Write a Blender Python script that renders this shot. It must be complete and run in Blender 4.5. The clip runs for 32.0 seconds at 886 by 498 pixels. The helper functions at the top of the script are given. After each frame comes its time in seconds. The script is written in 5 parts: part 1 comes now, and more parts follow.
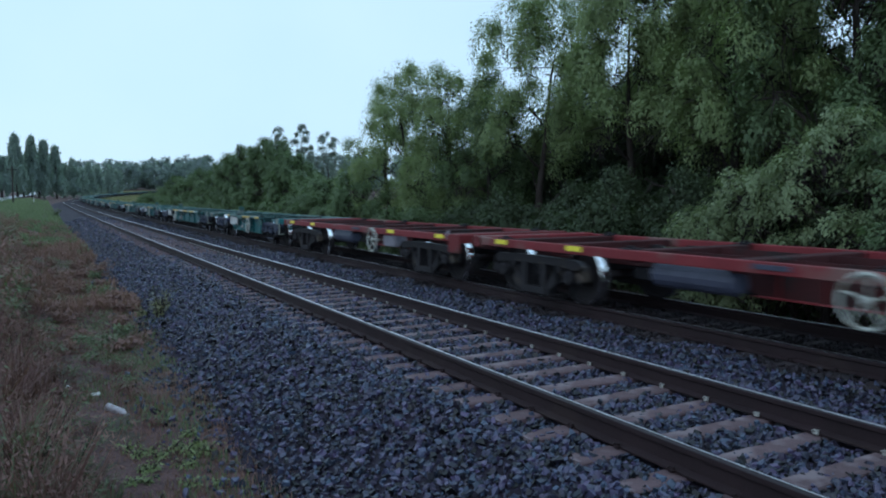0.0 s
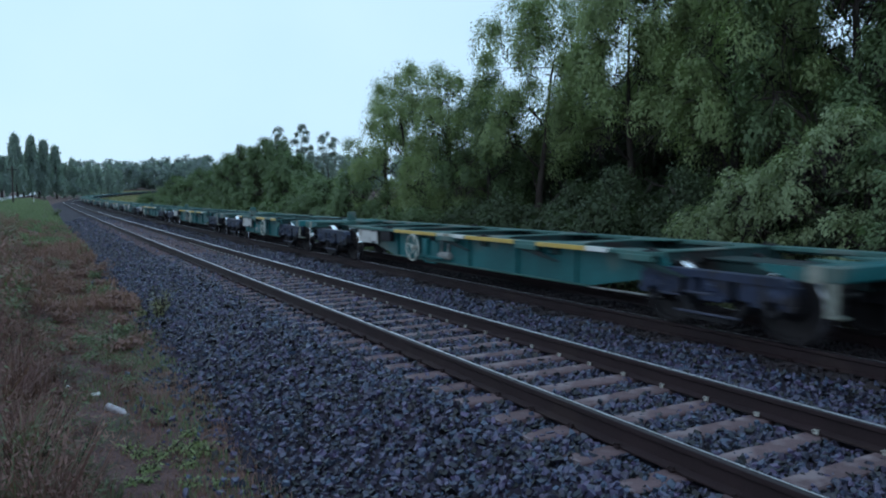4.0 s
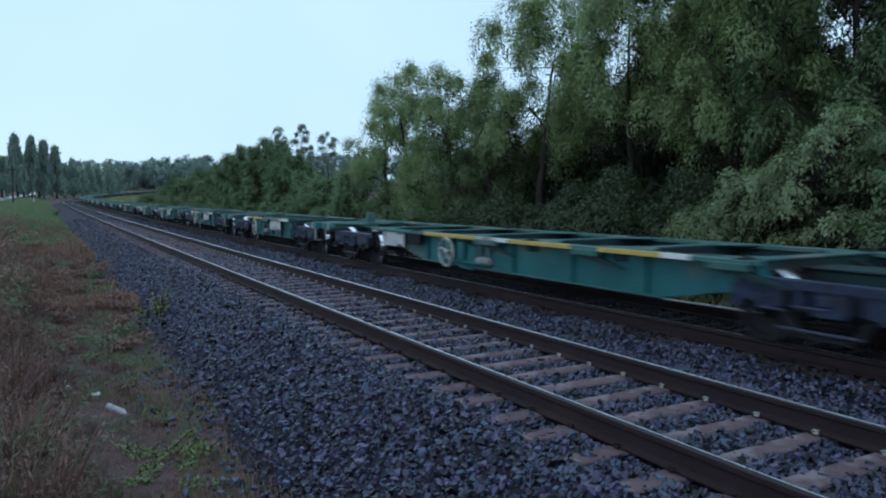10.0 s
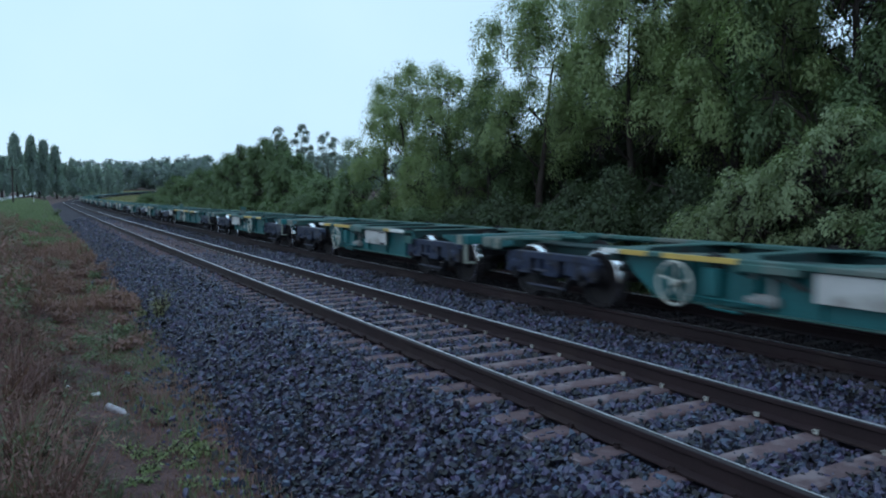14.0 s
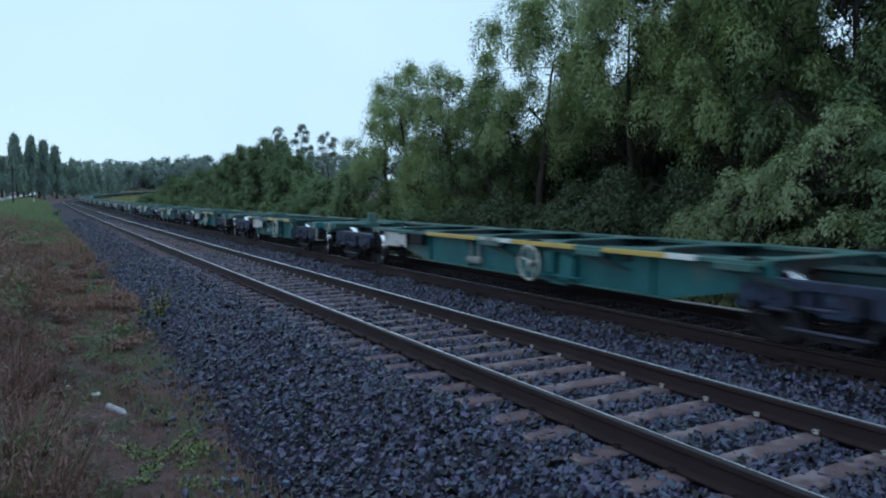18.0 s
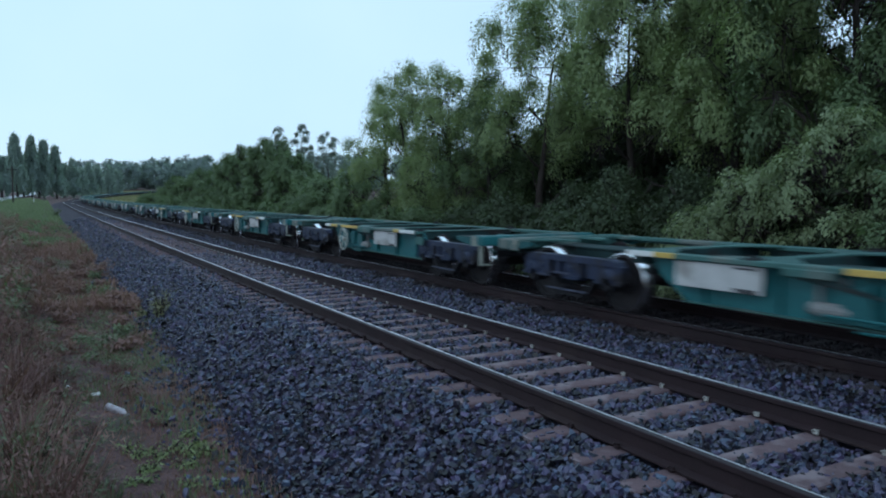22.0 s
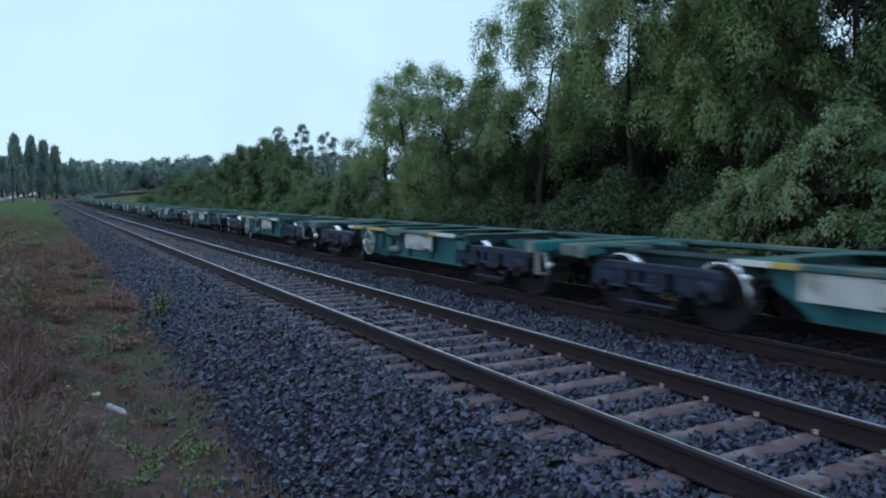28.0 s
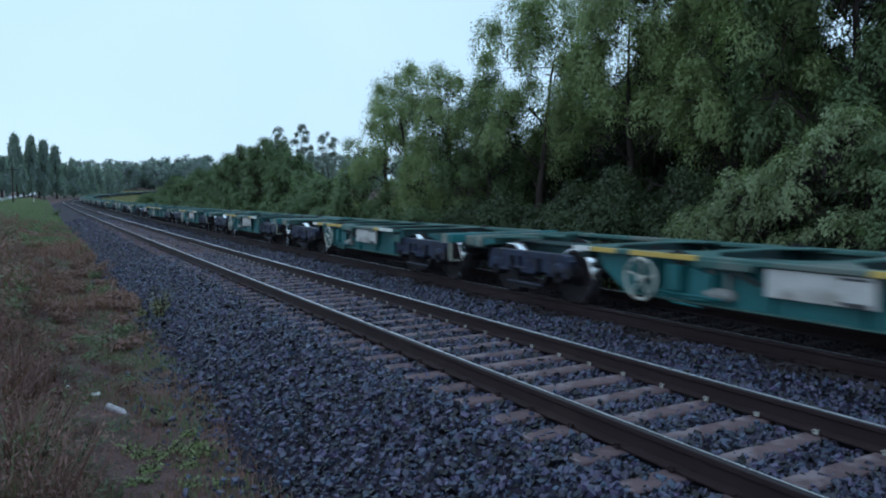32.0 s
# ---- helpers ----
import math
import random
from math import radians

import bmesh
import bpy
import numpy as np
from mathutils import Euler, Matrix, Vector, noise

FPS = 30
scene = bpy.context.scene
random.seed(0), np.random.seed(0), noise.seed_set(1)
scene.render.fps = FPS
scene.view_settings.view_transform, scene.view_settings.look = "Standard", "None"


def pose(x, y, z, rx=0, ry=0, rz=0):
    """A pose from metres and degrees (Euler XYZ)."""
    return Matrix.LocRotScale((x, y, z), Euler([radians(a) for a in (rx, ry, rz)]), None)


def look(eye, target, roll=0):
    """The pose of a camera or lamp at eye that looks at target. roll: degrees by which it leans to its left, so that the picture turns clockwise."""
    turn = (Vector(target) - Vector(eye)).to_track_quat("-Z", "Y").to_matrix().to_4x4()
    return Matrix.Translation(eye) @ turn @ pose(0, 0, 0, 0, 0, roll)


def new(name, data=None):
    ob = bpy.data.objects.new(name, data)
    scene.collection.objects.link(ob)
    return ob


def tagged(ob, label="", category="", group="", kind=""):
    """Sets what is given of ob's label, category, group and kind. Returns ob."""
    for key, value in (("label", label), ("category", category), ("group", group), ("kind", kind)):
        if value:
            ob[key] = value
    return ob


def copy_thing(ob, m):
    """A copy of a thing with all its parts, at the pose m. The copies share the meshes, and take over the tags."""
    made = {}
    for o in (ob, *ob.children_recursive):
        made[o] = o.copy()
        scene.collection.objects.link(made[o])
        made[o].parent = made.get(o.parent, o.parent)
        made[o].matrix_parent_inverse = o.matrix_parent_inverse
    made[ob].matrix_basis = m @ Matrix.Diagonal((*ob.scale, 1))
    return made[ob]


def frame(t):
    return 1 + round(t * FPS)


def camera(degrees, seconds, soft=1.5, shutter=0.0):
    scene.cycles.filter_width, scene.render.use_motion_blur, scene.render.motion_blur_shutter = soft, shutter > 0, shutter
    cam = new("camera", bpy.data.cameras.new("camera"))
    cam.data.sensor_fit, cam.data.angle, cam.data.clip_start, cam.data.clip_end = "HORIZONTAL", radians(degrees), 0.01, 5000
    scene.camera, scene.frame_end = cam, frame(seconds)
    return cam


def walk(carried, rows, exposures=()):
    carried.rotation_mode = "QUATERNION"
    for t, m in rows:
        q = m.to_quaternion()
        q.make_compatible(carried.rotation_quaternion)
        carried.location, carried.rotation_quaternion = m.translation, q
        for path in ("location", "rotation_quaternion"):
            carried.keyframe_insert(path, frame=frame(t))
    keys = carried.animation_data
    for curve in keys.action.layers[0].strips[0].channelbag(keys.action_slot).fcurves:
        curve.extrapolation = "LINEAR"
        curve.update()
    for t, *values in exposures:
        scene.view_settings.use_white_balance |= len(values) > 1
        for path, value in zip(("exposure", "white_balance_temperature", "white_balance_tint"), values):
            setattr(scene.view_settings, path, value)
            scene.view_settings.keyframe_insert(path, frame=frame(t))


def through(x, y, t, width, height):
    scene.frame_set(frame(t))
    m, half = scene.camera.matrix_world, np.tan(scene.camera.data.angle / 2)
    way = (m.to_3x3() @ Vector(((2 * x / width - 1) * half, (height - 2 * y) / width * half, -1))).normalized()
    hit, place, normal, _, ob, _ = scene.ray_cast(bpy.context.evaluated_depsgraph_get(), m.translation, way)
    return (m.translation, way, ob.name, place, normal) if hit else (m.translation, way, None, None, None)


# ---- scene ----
cam = camera(63.0, 32.0, soft=2.0, shutter=0.6)
VIEW = pose(0, 0, 1.62, 90 - 4.065, 0, -28.97) @ pose(0, 0, 0, 0, 0, -0.195)
walk(cam, [(0.0, VIEW), (32.0, VIEW)], exposures=[(0.0, 0.0, 6050, 17), (32.0, 0.0, 6050, 17)])

# ---- light: a dull overcast evening ----
world = bpy.data.worlds.new("overcast_evening")
scene.world = world
world.use_nodes = True
wn, wl = world.node_tree.nodes, world.node_tree.links
sky = wn.new("ShaderNodeTexSky")
sky.sky_type = "NISHITA"
sky.sun_disc = False
sky.sun_elevation, sky.sun_rotation = radians(24), radians(-70)
skymul = wn.new("ShaderNodeMix")
skymul.data_type, skymul.blend_type = "RGBA", "MULTIPLY"
skymul.inputs["Factor"].default_value = 1.0
skymul.inputs["B"].default_value = (0.10, 0.10, 0.10, 1)
cloud = wn.new("ShaderNodeTexNoise")
cloud.inputs["Scale"].default_value, cloud.inputs["Detail"].default_value = 1.6, 5
cramp = wn.new("ShaderNodeValToRGB")
cramp.color_ramp.elements[0].position, cramp.color_ramp.elements[0].color = 0.25, (0.515, 0.800, 0.975, 1)
cramp.color_ramp.elements[1].position, cramp.color_ramp.elements[1].color = 0.75, (0.672, 0.928, 1.06, 1)
skymix = wn.new("ShaderNodeMix")
skymix.data_type = "RGBA"
skymix.inputs["Factor"].default_value = 0.85
wl.new(sky.outputs["Color"], skymul.inputs["A"])
wl.new(cloud.outputs["Fac"], cramp.inputs["Fac"])
wl.new(skymul.outputs["Result"], skymix.inputs["A"])
wl.new(cramp.outputs["Color"], skymix.inputs["B"])
wl.new(skymix.outputs["Result"], wn["Background"].inputs["Color"])
wn["Background"].inputs["Strength"].default_value = 1.12
sun = new("sun", bpy.data.lights.new("sun", "SUN"))
sun.data.energy, sun.data.angle, sun.data.color = 0.3, radians(25), (1.0, 0.97, 0.92)
sun.matrix_world = look((-30, -20, 40), (0, 10, 0))

# ---- materials ----


def material(name, base, rough=0.8, metal=0.0, vary=0.25, scale=6.0, fine=60.0, bump=0.15, spots=None, amount=0.5, random=0.0, spec=0.3, island=0.0, other=None, high=None):
    """A procedural surface: base colour varied at two scales, optional second colour in patches, bump; lengths in metres."""
    m = bpy.data.materials.new(name)
    m.use_nodes = True
    n, l = m.node_tree.nodes, m.node_tree.links
    b = n["Principled BSDF"]
    b.inputs["Roughness"].default_value, b.inputs["Metallic"].default_value = rough, metal
    b.inputs["Specular IOR Level"].default_value = spec
    co = n.new("ShaderNodeTexCoord")
    big, small = n.new("ShaderNodeTexNoise"), n.new("ShaderNodeTexNoise")
    for t, s in ((big, scale), (small, fine)):
        t.inputs["Scale"].default_value, t.inputs["Detail"].default_value = s, 4
        l.new(co.outputs["Object"], t.inputs["Vector"])
    add = n.new("ShaderNodeMath")
    add.operation = "ADD"
    l.new(big.outputs["Fac"], add.inputs[0])
    l.new(small.outputs["Fac"], add.inputs[1])
    last = add.outputs[0]
    if random or island:
        src = n.new("ShaderNodeNewGeometry").outputs["Random Per Island"] if island else n.new("ShaderNodeObjectInfo").outputs["Random"]
        ma = n.new("ShaderNodeMath")
        ma.operation, ma.inputs[1].default_value = "MULTIPLY_ADD", random or island
        l.new(src, ma.inputs[0])
        l.new(last, ma.inputs[2])
        last = ma.outputs[0]
    ramp = n.new("ShaderNodeMapRange")
    k = random or island
    ramp.inputs["From Min"].default_value, ramp.inputs["From Max"].default_value = 0.6 + 0.25 * k, 1.4 + 0.75 * k
    ramp.inputs["To Min"].default_value, ramp.inputs["To Max"].default_value = 1 - vary, high or 1 + vary
    l.new(last, ramp.inputs["Value"])
    mul = n.new("ShaderNodeVectorMath")
    mul.operation, mul.inputs[0].default_value = "SCALE", base
    l.new(ramp.outputs["Result"], mul.inputs["Scale"])
    colour = mul.outputs["Vector"]
    if other:
        # part of the pieces take a second hue
        geo, fr, pickc = n.new("ShaderNodeNewGeometry"), n.new("ShaderNodeMath"), n.new("ShaderNodeMix")
        fr.operation, fr.inputs[1].default_value = "PINGPONG", 0.11
        l.new(geo.outputs["Random Per Island"], fr.inputs[0])
        up = n.new("ShaderNodeMath")
        up.operation, up.inputs[1].default_value = "MULTIPLY", 9.0
        l.new(fr.outputs[0], up.inputs[0])
        pickc.data_type = "RGBA"
        pickc.inputs["A"].default_value, pickc.inputs["B"].default_value = (*base, 1), (*other, 1)
        l.new(up.outputs[0], pickc.inputs["Factor"])
        l.new(pickc.outputs["Result"], mul.inputs[0])
    if spots:
        pat = n.new("ShaderNodeTexNoise")
        pat.inputs["Scale"].default_value, pat.inputs["Detail"].default_value = scale * 0.6, 6
        l.new(co.outputs["Object"], pat.inputs["Vector"])
        pr = n.new("ShaderNodeMapRange")
        pr.inputs["From Min"].default_value, pr.inputs["From Max"].default_value = 0.72 - 0.4 * amount, 0.82 - 0.4 * amount
        l.new(pat.outputs["Fac"], pr.inputs["Value"])
        mx = n.new("ShaderNodeMix")
        mx.data_type = "RGBA"
        mx.inputs["B"].default_value = (*spots, 1)
        l.new(pr.outputs["Result"], mx.inputs["Factor"])
        l.new(colour, mx.inputs["A"])
        colour = mx.outputs["Result"]
    l.new(colour, b.inputs["Base Color"])
    if bump:
        bp = n.new("ShaderNodeBump")
        bp.inputs["Strength"].default_value, bp.inputs["Distance"].default_value = bump, 0.02
        l.new(small.outputs["Fac"], bp.inputs["Height"])
        l.new(bp.outputs["Normal"], b.inputs["Normal"])
    return m


M_GREEN = material("worn_green_paint", (0.014, 0.105, 0.112), 0.45, vary=0.55, scale=1.5, spots=(0.075, 0.11, 0.10), amount=0.42, bump=0.08, random=0.3)
# lighter green for dusty decks, and for flanges painted as lit
M_GREEN_TOP = material("dusty_lit_green_paint", (0.042, 0.112, 0.102), 0.65, vary=0.4, scale=2.0, spots=(0.12, 0.145, 0.13), amount=0.5, bump=0.1, random=0.3)
M_RED = material("worn_red_paint", (0.125, 0.015, 0.017), 0.6, vary=0.35, scale=1.6, spots=(0.07, 0.035, 0.03), amount=0.4, bump=0.1)
# dark copy of the red, painting the shade inside the red frame
M_RED_SHADED = material("shaded_red_steel", (0.045, 0.010, 0.011), 0.75, vary=0.4, scale=3, spots=(0.02, 0.014, 0.014), amount=0.5, bump=0.1)
# brighter copy of the red, as if lit, with dusty spots
M_RED_TOP = material("dusty_lit_red_paint", (0.185, 0.022, 0.027), 0.6, vary=0.3, scale=2.0, spots=(0.17, 0.09, 0.08), amount=0.4, bump=0.1)
M_BOGIE = material("grimy_cast_steel", (0.019, 0.028, 0.060), 0.5, vary=0.5, scale=5, spots=(0.018, 0.016, 0.02), amount=0.5, bump=0.2)
M_BOGIE_DARK = material("oily_cast_steel", (0.017, 0.015, 0.018), 0.7, vary=0.35, scale=5, spots=(0.06, 0.045, 0.035), amount=0.4, bump=0.2)
# dark green for the dirty spine and for steel painted as shaded
M_GREEN_SHADED = material("grimy_shaded_green_steel", (0.010, 0.032, 0.033), 0.7, vary=0.5, scale=3, spots=(0.02, 0.018, 0.018), amount=0.5, bump=0.1)
# near black for soot, plus the shade below the wagons
M_UNDER = material("sooty_shaded_steel", (0.012, 0.011, 0.014), 0.8, vary=0.3, scale=5, bump=0.2)
M_TREAD = material("polished_wheel_steel", (0.92, 0.93, 0.95), 0.18, 1.0, vary=0.1, scale=8, bump=0.02)
M_WHEEL = material("dark_wheel_steel", (0.018, 0.015, 0.017), 0.7, vary=0.3, scale=6, bump=0.15)
M_CREAM = material("weathered_cream_panel", (0.46, 0.46, 0.45), 0.6, vary=0.2, scale=4, spots=(0.28, 0.27, 0.25), amount=0.42, bump=0.05)
M_BOTTLE = material("scuffed_clear_plastic", (0.36, 0.34, 0.37), 0.3, vary=0.25, scale=14, spots=(0.22, 0.20, 0.21), amount=0.4, spec=0.5)
M_STEP = material("dull_grey_step_iron", (0.20, 0.205, 0.20), 0.65, vary=0.3, scale=8)
M_GREY_BOX = material("scuffed_grey_box", (0.20, 0.19, 0.22), 0.6, vary=0.3, scale=5)
M_PALE = material("faded_pale_paint", (0.42, 0.44, 0.40), 0.65, vary=0.25, scale=6, spots=(0.22, 0.20, 0.16), amount=0.4)
M_CAP = material("dirty_cream_paint", (0.20, 0.215, 0.185), 0.65, vary=0.35, scale=7, spots=(0.06, 0.10, 0.09), amount=0.45)
M_YELLOW = material("faded_yellow_paint", (0.50, 0.35, 0.09), 0.6, vary=0.2, scale=8, spots=(0.3, 0.26, 0.16), amount=0.3)
M_YELLOW_BRIGHT = material("bright_yellow_marker", (0.80, 0.70, 0.06), 0.5, vary=0.1, scale=8)
M_WHITE = material("faded_white_paint", (0.62, 0.64, 0.62), 0.6, vary=0.15, scale=8)
M_TANK = material("blue_grey_tank_paint", (0.05, 0.055, 0.085), 0.5, vary=0.3, scale=5)
M_INK = material("dark_stencil_ink", (0.05, 0.05, 0.055), 0.7, vary=0.2)
M_RAIL = material("rusty_rail_steel", (0.021, 0.0105, 0.0125), 0.75, vary=0.35, scale=3, spots=(0.028, 0.016, 0.016), amount=0.4, bump=0.2)
M_HEAD = material("polished_running_band", (0.86, 0.85, 0.90), 0.38, 1.0, vary=0.2, scale=4, bump=0.03)
M_HEAD_SIDE = material("dull_rail_head", (0.024, 0.017, 0.020), 0.55, 0.2, vary=0.25, scale=4, bump=0.05)
M_CLIP = material("galvanised_rail_clip", (0.42, 0.41, 0.38), 0.4, 0.3, vary=0.3, scale=20)
M_SLEEPER = material("rust_stained_concrete", (0.108, 0.070, 0.076), 0.9, vary=0.35, scale=5, spots=(0.19, 0.15, 0.16), amount=0.45, random=0.35)
M_SLEEPER_OILY_SHADED = material("oily_shaded_sleeper", (0.030, 0.022, 0.024), 0.85, vary=0.4, scale=5, random=0.35)
# bed darker than its stones, so the gaps between them look shaded
M_BALLAST = material("gap_shaded_basalt", (0.013, 0.009, 0.019), 0.85, vary=0.9, scale=9, fine=22, bump=1.0)
M_STONE = material("basalt_stone", (0.0228, 0.0172, 0.0352), 0.36, vary=0.95, scale=9, fine=50, bump=0.3, island=2.5, spec=0.45, other=(0.0130, 0.0206, 0.0330), high=3.9)
# far bed darkened for oil and for the shade under the train
M_OILY_SHADED = material("oily_shaded_ballast", (0.014, 0.011, 0.013), 0.8, vary=0.4, scale=14, fine=45, bump=0.9)
M_STONE_OILY_SHADED = material("oil_stained_shaded_stone", (0.018, 0.0135, 0.017), 0.7, vary=0.7, scale=9, fine=50, bump=0.3, island=2.0)
M_DIRT = material("damp_earth_and_grass", (0.100, 0.058, 0.056), 0.95, vary=0.7, scale=4.0, fine=30, spots=(0.058, 0.052, 0.038), amount=0.55, bump=1.0)
M_ROAD = material("wet_road", (0.28, 0.30, 0.32), 0.35, vary=0.15, scale=2)
M_BARK = material("dark_bark", (0.036, 0.028, 0.025), 0.95, vary=0.4, scale=6, bump=0.6)


def leaf_material(name, base, vary=0.4, tip=None, through=0.30):
    """Leaf surface: gloss and colour on top, with light that shines through."""
    m = material(name, base, 0.55, vary=vary * 0.7, scale=0.6, fine=3, bump=0, island=0.6, spec=0.25, spots=tip, amount=0.3)
    n, l = m.node_tree.nodes, m.node_tree.links
    b, out = n["Principled BSDF"], n["Material Output"]
    tr, mix = n.new("ShaderNodeBsdfTranslucent"), n.new("ShaderNodeMixShader")
    mix.inputs["Fac"].default_value = through
    warm = n.new("ShaderNodeVectorMath")
    warm.operation, warm.inputs[1].default_value = "MULTIPLY", (1.3, 1.5, 0.9)
    l.new(b.inputs["Base Color"].links[0].from_socket, warm.inputs[0])
    l.new(warm.outputs["Vector"], tr.inputs["Color"])
    l.new(b.outputs["BSDF"], mix.inputs[1])
    l.new(tr.outputs["BSDF"], mix.inputs[2])
    l.new(mix.outputs["Shader"], out.inputs["Surface"])
    return m


M_LEAF = leaf_material("willow_leaf", (0.205, 0.260, 0.120))
M_LEAF_MID = leaf_material("hedge_tree_leaf", (0.108, 0.155, 0.076))
# two darker leaf copies put the shade below the crowns into colour
M_LEAF_HEDGE_SHADED = leaf_material("shaded_hedge_leaf", (0.048, 0.068, 0.034))
M_LEAF_SHADED = leaf_material("shaded_back_leaf", (0.030, 0.044, 0.022))
M_LEAF_LIGHT = leaf_material("pale_shrub_leaf", (0.195, 0.238, 0.130))
# poplar leaves are paled and blued to carry the haze
M_LEAF_POPLAR_HAZE = leaf_material("haze_tinted_poplar_leaf", (0.250, 0.305, 0.310), 0.3, through=0.5)
M_LEAF_GUM = leaf_material("glaucous_gum_leaf", (0.200, 0.235, 0.230), 0.3, through=0.45)
M_LEAF_FRESH = leaf_material("fresh_weed_leaf", (0.205, 0.245, 0.115))
# haze over the far woods is painted in as pale blue leaves
M_LEAF_HAZE = leaf_material("haze_tinted_leaf", (0.20, 0.240, 0.270), 0.12, through=0.5)
M_GRASS_DRY = leaf_material("dry_brown_grass", (0.215, 0.122, 0.108), 0.5)
M_GRASS = leaf_material("dull_green_grass", (0.140, 0.172, 0.100), 0.5)
M_GRASS_LUSH = leaf_material("lush_green_grass", (0.145, 0.190, 0.105), 0.5)
M_GRASS_RED = leaf_material("withered_reddish_grass", (0.150, 0.078, 0.072), 0.5)
M_FIELD = leaf_material("pale_field_grass", (0.205, 0.200, 0.110), 0.4)

# ---- mesh helpers ----


class Shape:
    """Collects simple solids into one mesh."""

    def __init__(self):
        self.v, self.f = [], []

    def add(self, verts, faces):
        k = len(self.v)
        self.v += [tuple(q) for q in verts]
        self.f += [tuple(i + k for i in q) for q in faces]
        return self

    def box(self, x0, x1, y0, y1, z0, z1, b=0.0):
        """A box, with chamfered edges where b is given."""
        if not b:
            vs = [(x, y, z) for x in (x0, x1) for y in (y0, y1) for z in (z0, z1)]
            return self.add(vs, [(0, 1, 3, 2), (4, 6, 7, 5), (0, 4, 5, 1), (2, 3, 7, 6), (0, 2, 6, 4), (1, 5, 7, 3)])
        bm = bmesh.new()
        bmesh.ops.create_cube(bm, size=1, matrix=Matrix.LocRotScale(((x0 + x1) / 2, (y0 + y1) / 2, (z0 + z1) / 2), None, (x1 - x0, y1 - y0, z1 - z0)))
        bmesh.ops.bevel(bm, geom=bm.edges[:], offset=b, segments=1, affect="EDGES")
        bm.verts.index_update()
        self.add([v.co[:] for v in bm.verts], [[v.index for v in f.verts] for f in bm.faces])
        bm.free()
        return self

    def prism(self, poly, a0, a1, axis="x"):
        """A polygon in the two other axes, drawn out from a0 to a1."""
        put = {"x": lambda p, a: (a, p[0], p[1]), "y": lambda p, a: (p[0], a, p[1]), "z": lambda p, a: (p[0], p[1], a)}[axis]
        n = len(poly)
        vs = [put(q, a0) for q in poly] + [put(q, a1) for q in poly]
        return self.add(vs, [tuple(range(n)), tuple(range(2 * n - 1, n - 1, -1))] + [(i, i + n, (i + 1) % n + n, (i + 1) % n) for i in range(n)])

    def tube(self, points, radii, n=8, cap=True):
        """A round bar through the points."""
        pts = [Vector(q) for q in points]
        if not hasattr(radii, "__len__"):
            radii = [radii] * len(pts)
        rings = []
        for i, q in enumerate(pts):
            d = (pts[min(i + 1, len(pts) - 1)] - pts[max(i - 1, 0)]).normalized()
            u = d.orthogonal().normalized()
            w = d.cross(u)
            rings.append([q + (u * math.cos(2 * math.pi * k / n) + w * math.sin(2 * math.pi * k / n)) * radii[i] for k in range(n)])
        vs = [q for r in rings for q in r]
        fs = [(i * n + k, i * n + (k + 1) % n, (i + 1) * n + (k + 1) % n, (i + 1) * n + k) for i in range(len(pts) - 1) for k in range(n)]
        if cap:
            fs += [tuple(range(n - 1, -1, -1)), tuple((len(pts) - 1) * n + k for k in range(n))]
        return self.add(vs, fs)

    def lathe(self, profile, n=24, centre=(0, 0, 0), closed=False):
        """A profile of (x, radius) turned about the x axis."""
        cx, cy, cz = centre
        m = len(profile)
        vs = [(cx + x, cy + r * math.cos(2 * math.pi * k / n), cz + r * math.sin(2 * math.pi * k / n)) for k in range(n) for x, r in profile]
        fs = [(k * m + i, k * m + (i + 1) % m, (k + 1) % n * m + (i + 1) % m, (k + 1) % n * m + i) for k in range(n) for i in range(m if closed else m - 1)]
        return self.add(vs, fs)

    def mesh(self, name, mats, smooth=False, pick=None):
        me = bpy.data.meshes.new(name)
        me.from_pydata(self.v, [], self.f)
        for mat in mats if isinstance(mats, (list, tuple)) else [mats]:
            me.materials.append(mat)
        if smooth:
            me.shade_smooth()
        if pick:
            me.polygons.foreach_set("material_index", [pick(p) for p in me.polygons])
        bm = bmesh.new()
        bm.from_mesh(me)
        bmesh.ops.recalc_face_normals(bm, faces=bm.faces[:])
        bm.to_mesh(me)
        bm.free()
        return me


def part(name, shape, mat, parent, label="", at=None, smooth=False):
    """Links a shape as one mesh object under a thing or a part."""
    ob = new(name, shape.mesh(name, mat, smooth) if isinstance(shape, Shape) else shape)
    ob.parent = parent
    if at is not None:
        ob.matrix_basis = at
    return tagged(ob, label) if label else ob


def thing(name, label, category, group="", kind="", at=None, mesh=None):
    ob = new(name, mesh)
    if at is not None:
        ob.matrix_basis = at
    return tagged(ob, label, category, group, kind)


def soup(name, verts, faces_n, mat, smooth=False):
    """A mesh from arrays: verts (k, n, 3) are k separate polygons of n corners."""
    k, n, _ = verts.shape
    me = bpy.data.meshes.new(name)
    me.vertices.add(k * n)
    me.vertices.foreach_set("co", verts.astype(np.float32).ravel())
    me.loops.add(k * n)
    me.loops.foreach_set("vertex_index", np.arange(k * n, dtype=np.int32))
    me.polygons.add(k)
    me.polygons.foreach_set("loop_start", np.arange(0, k * n, n, dtype=np.int32))
    me.polygons.foreach_set("loop_total", np.full(k, n, np.int32))
    me.update(calc_edges=True)
    me.materials.append(mat)
    return me


# ---- the lines of the two tracks ----
NEAR_X, FAR_X = 4.37, 7.88
GAUGE = 1.505
BEND_Y, BEND_R = 150.0, 550.0


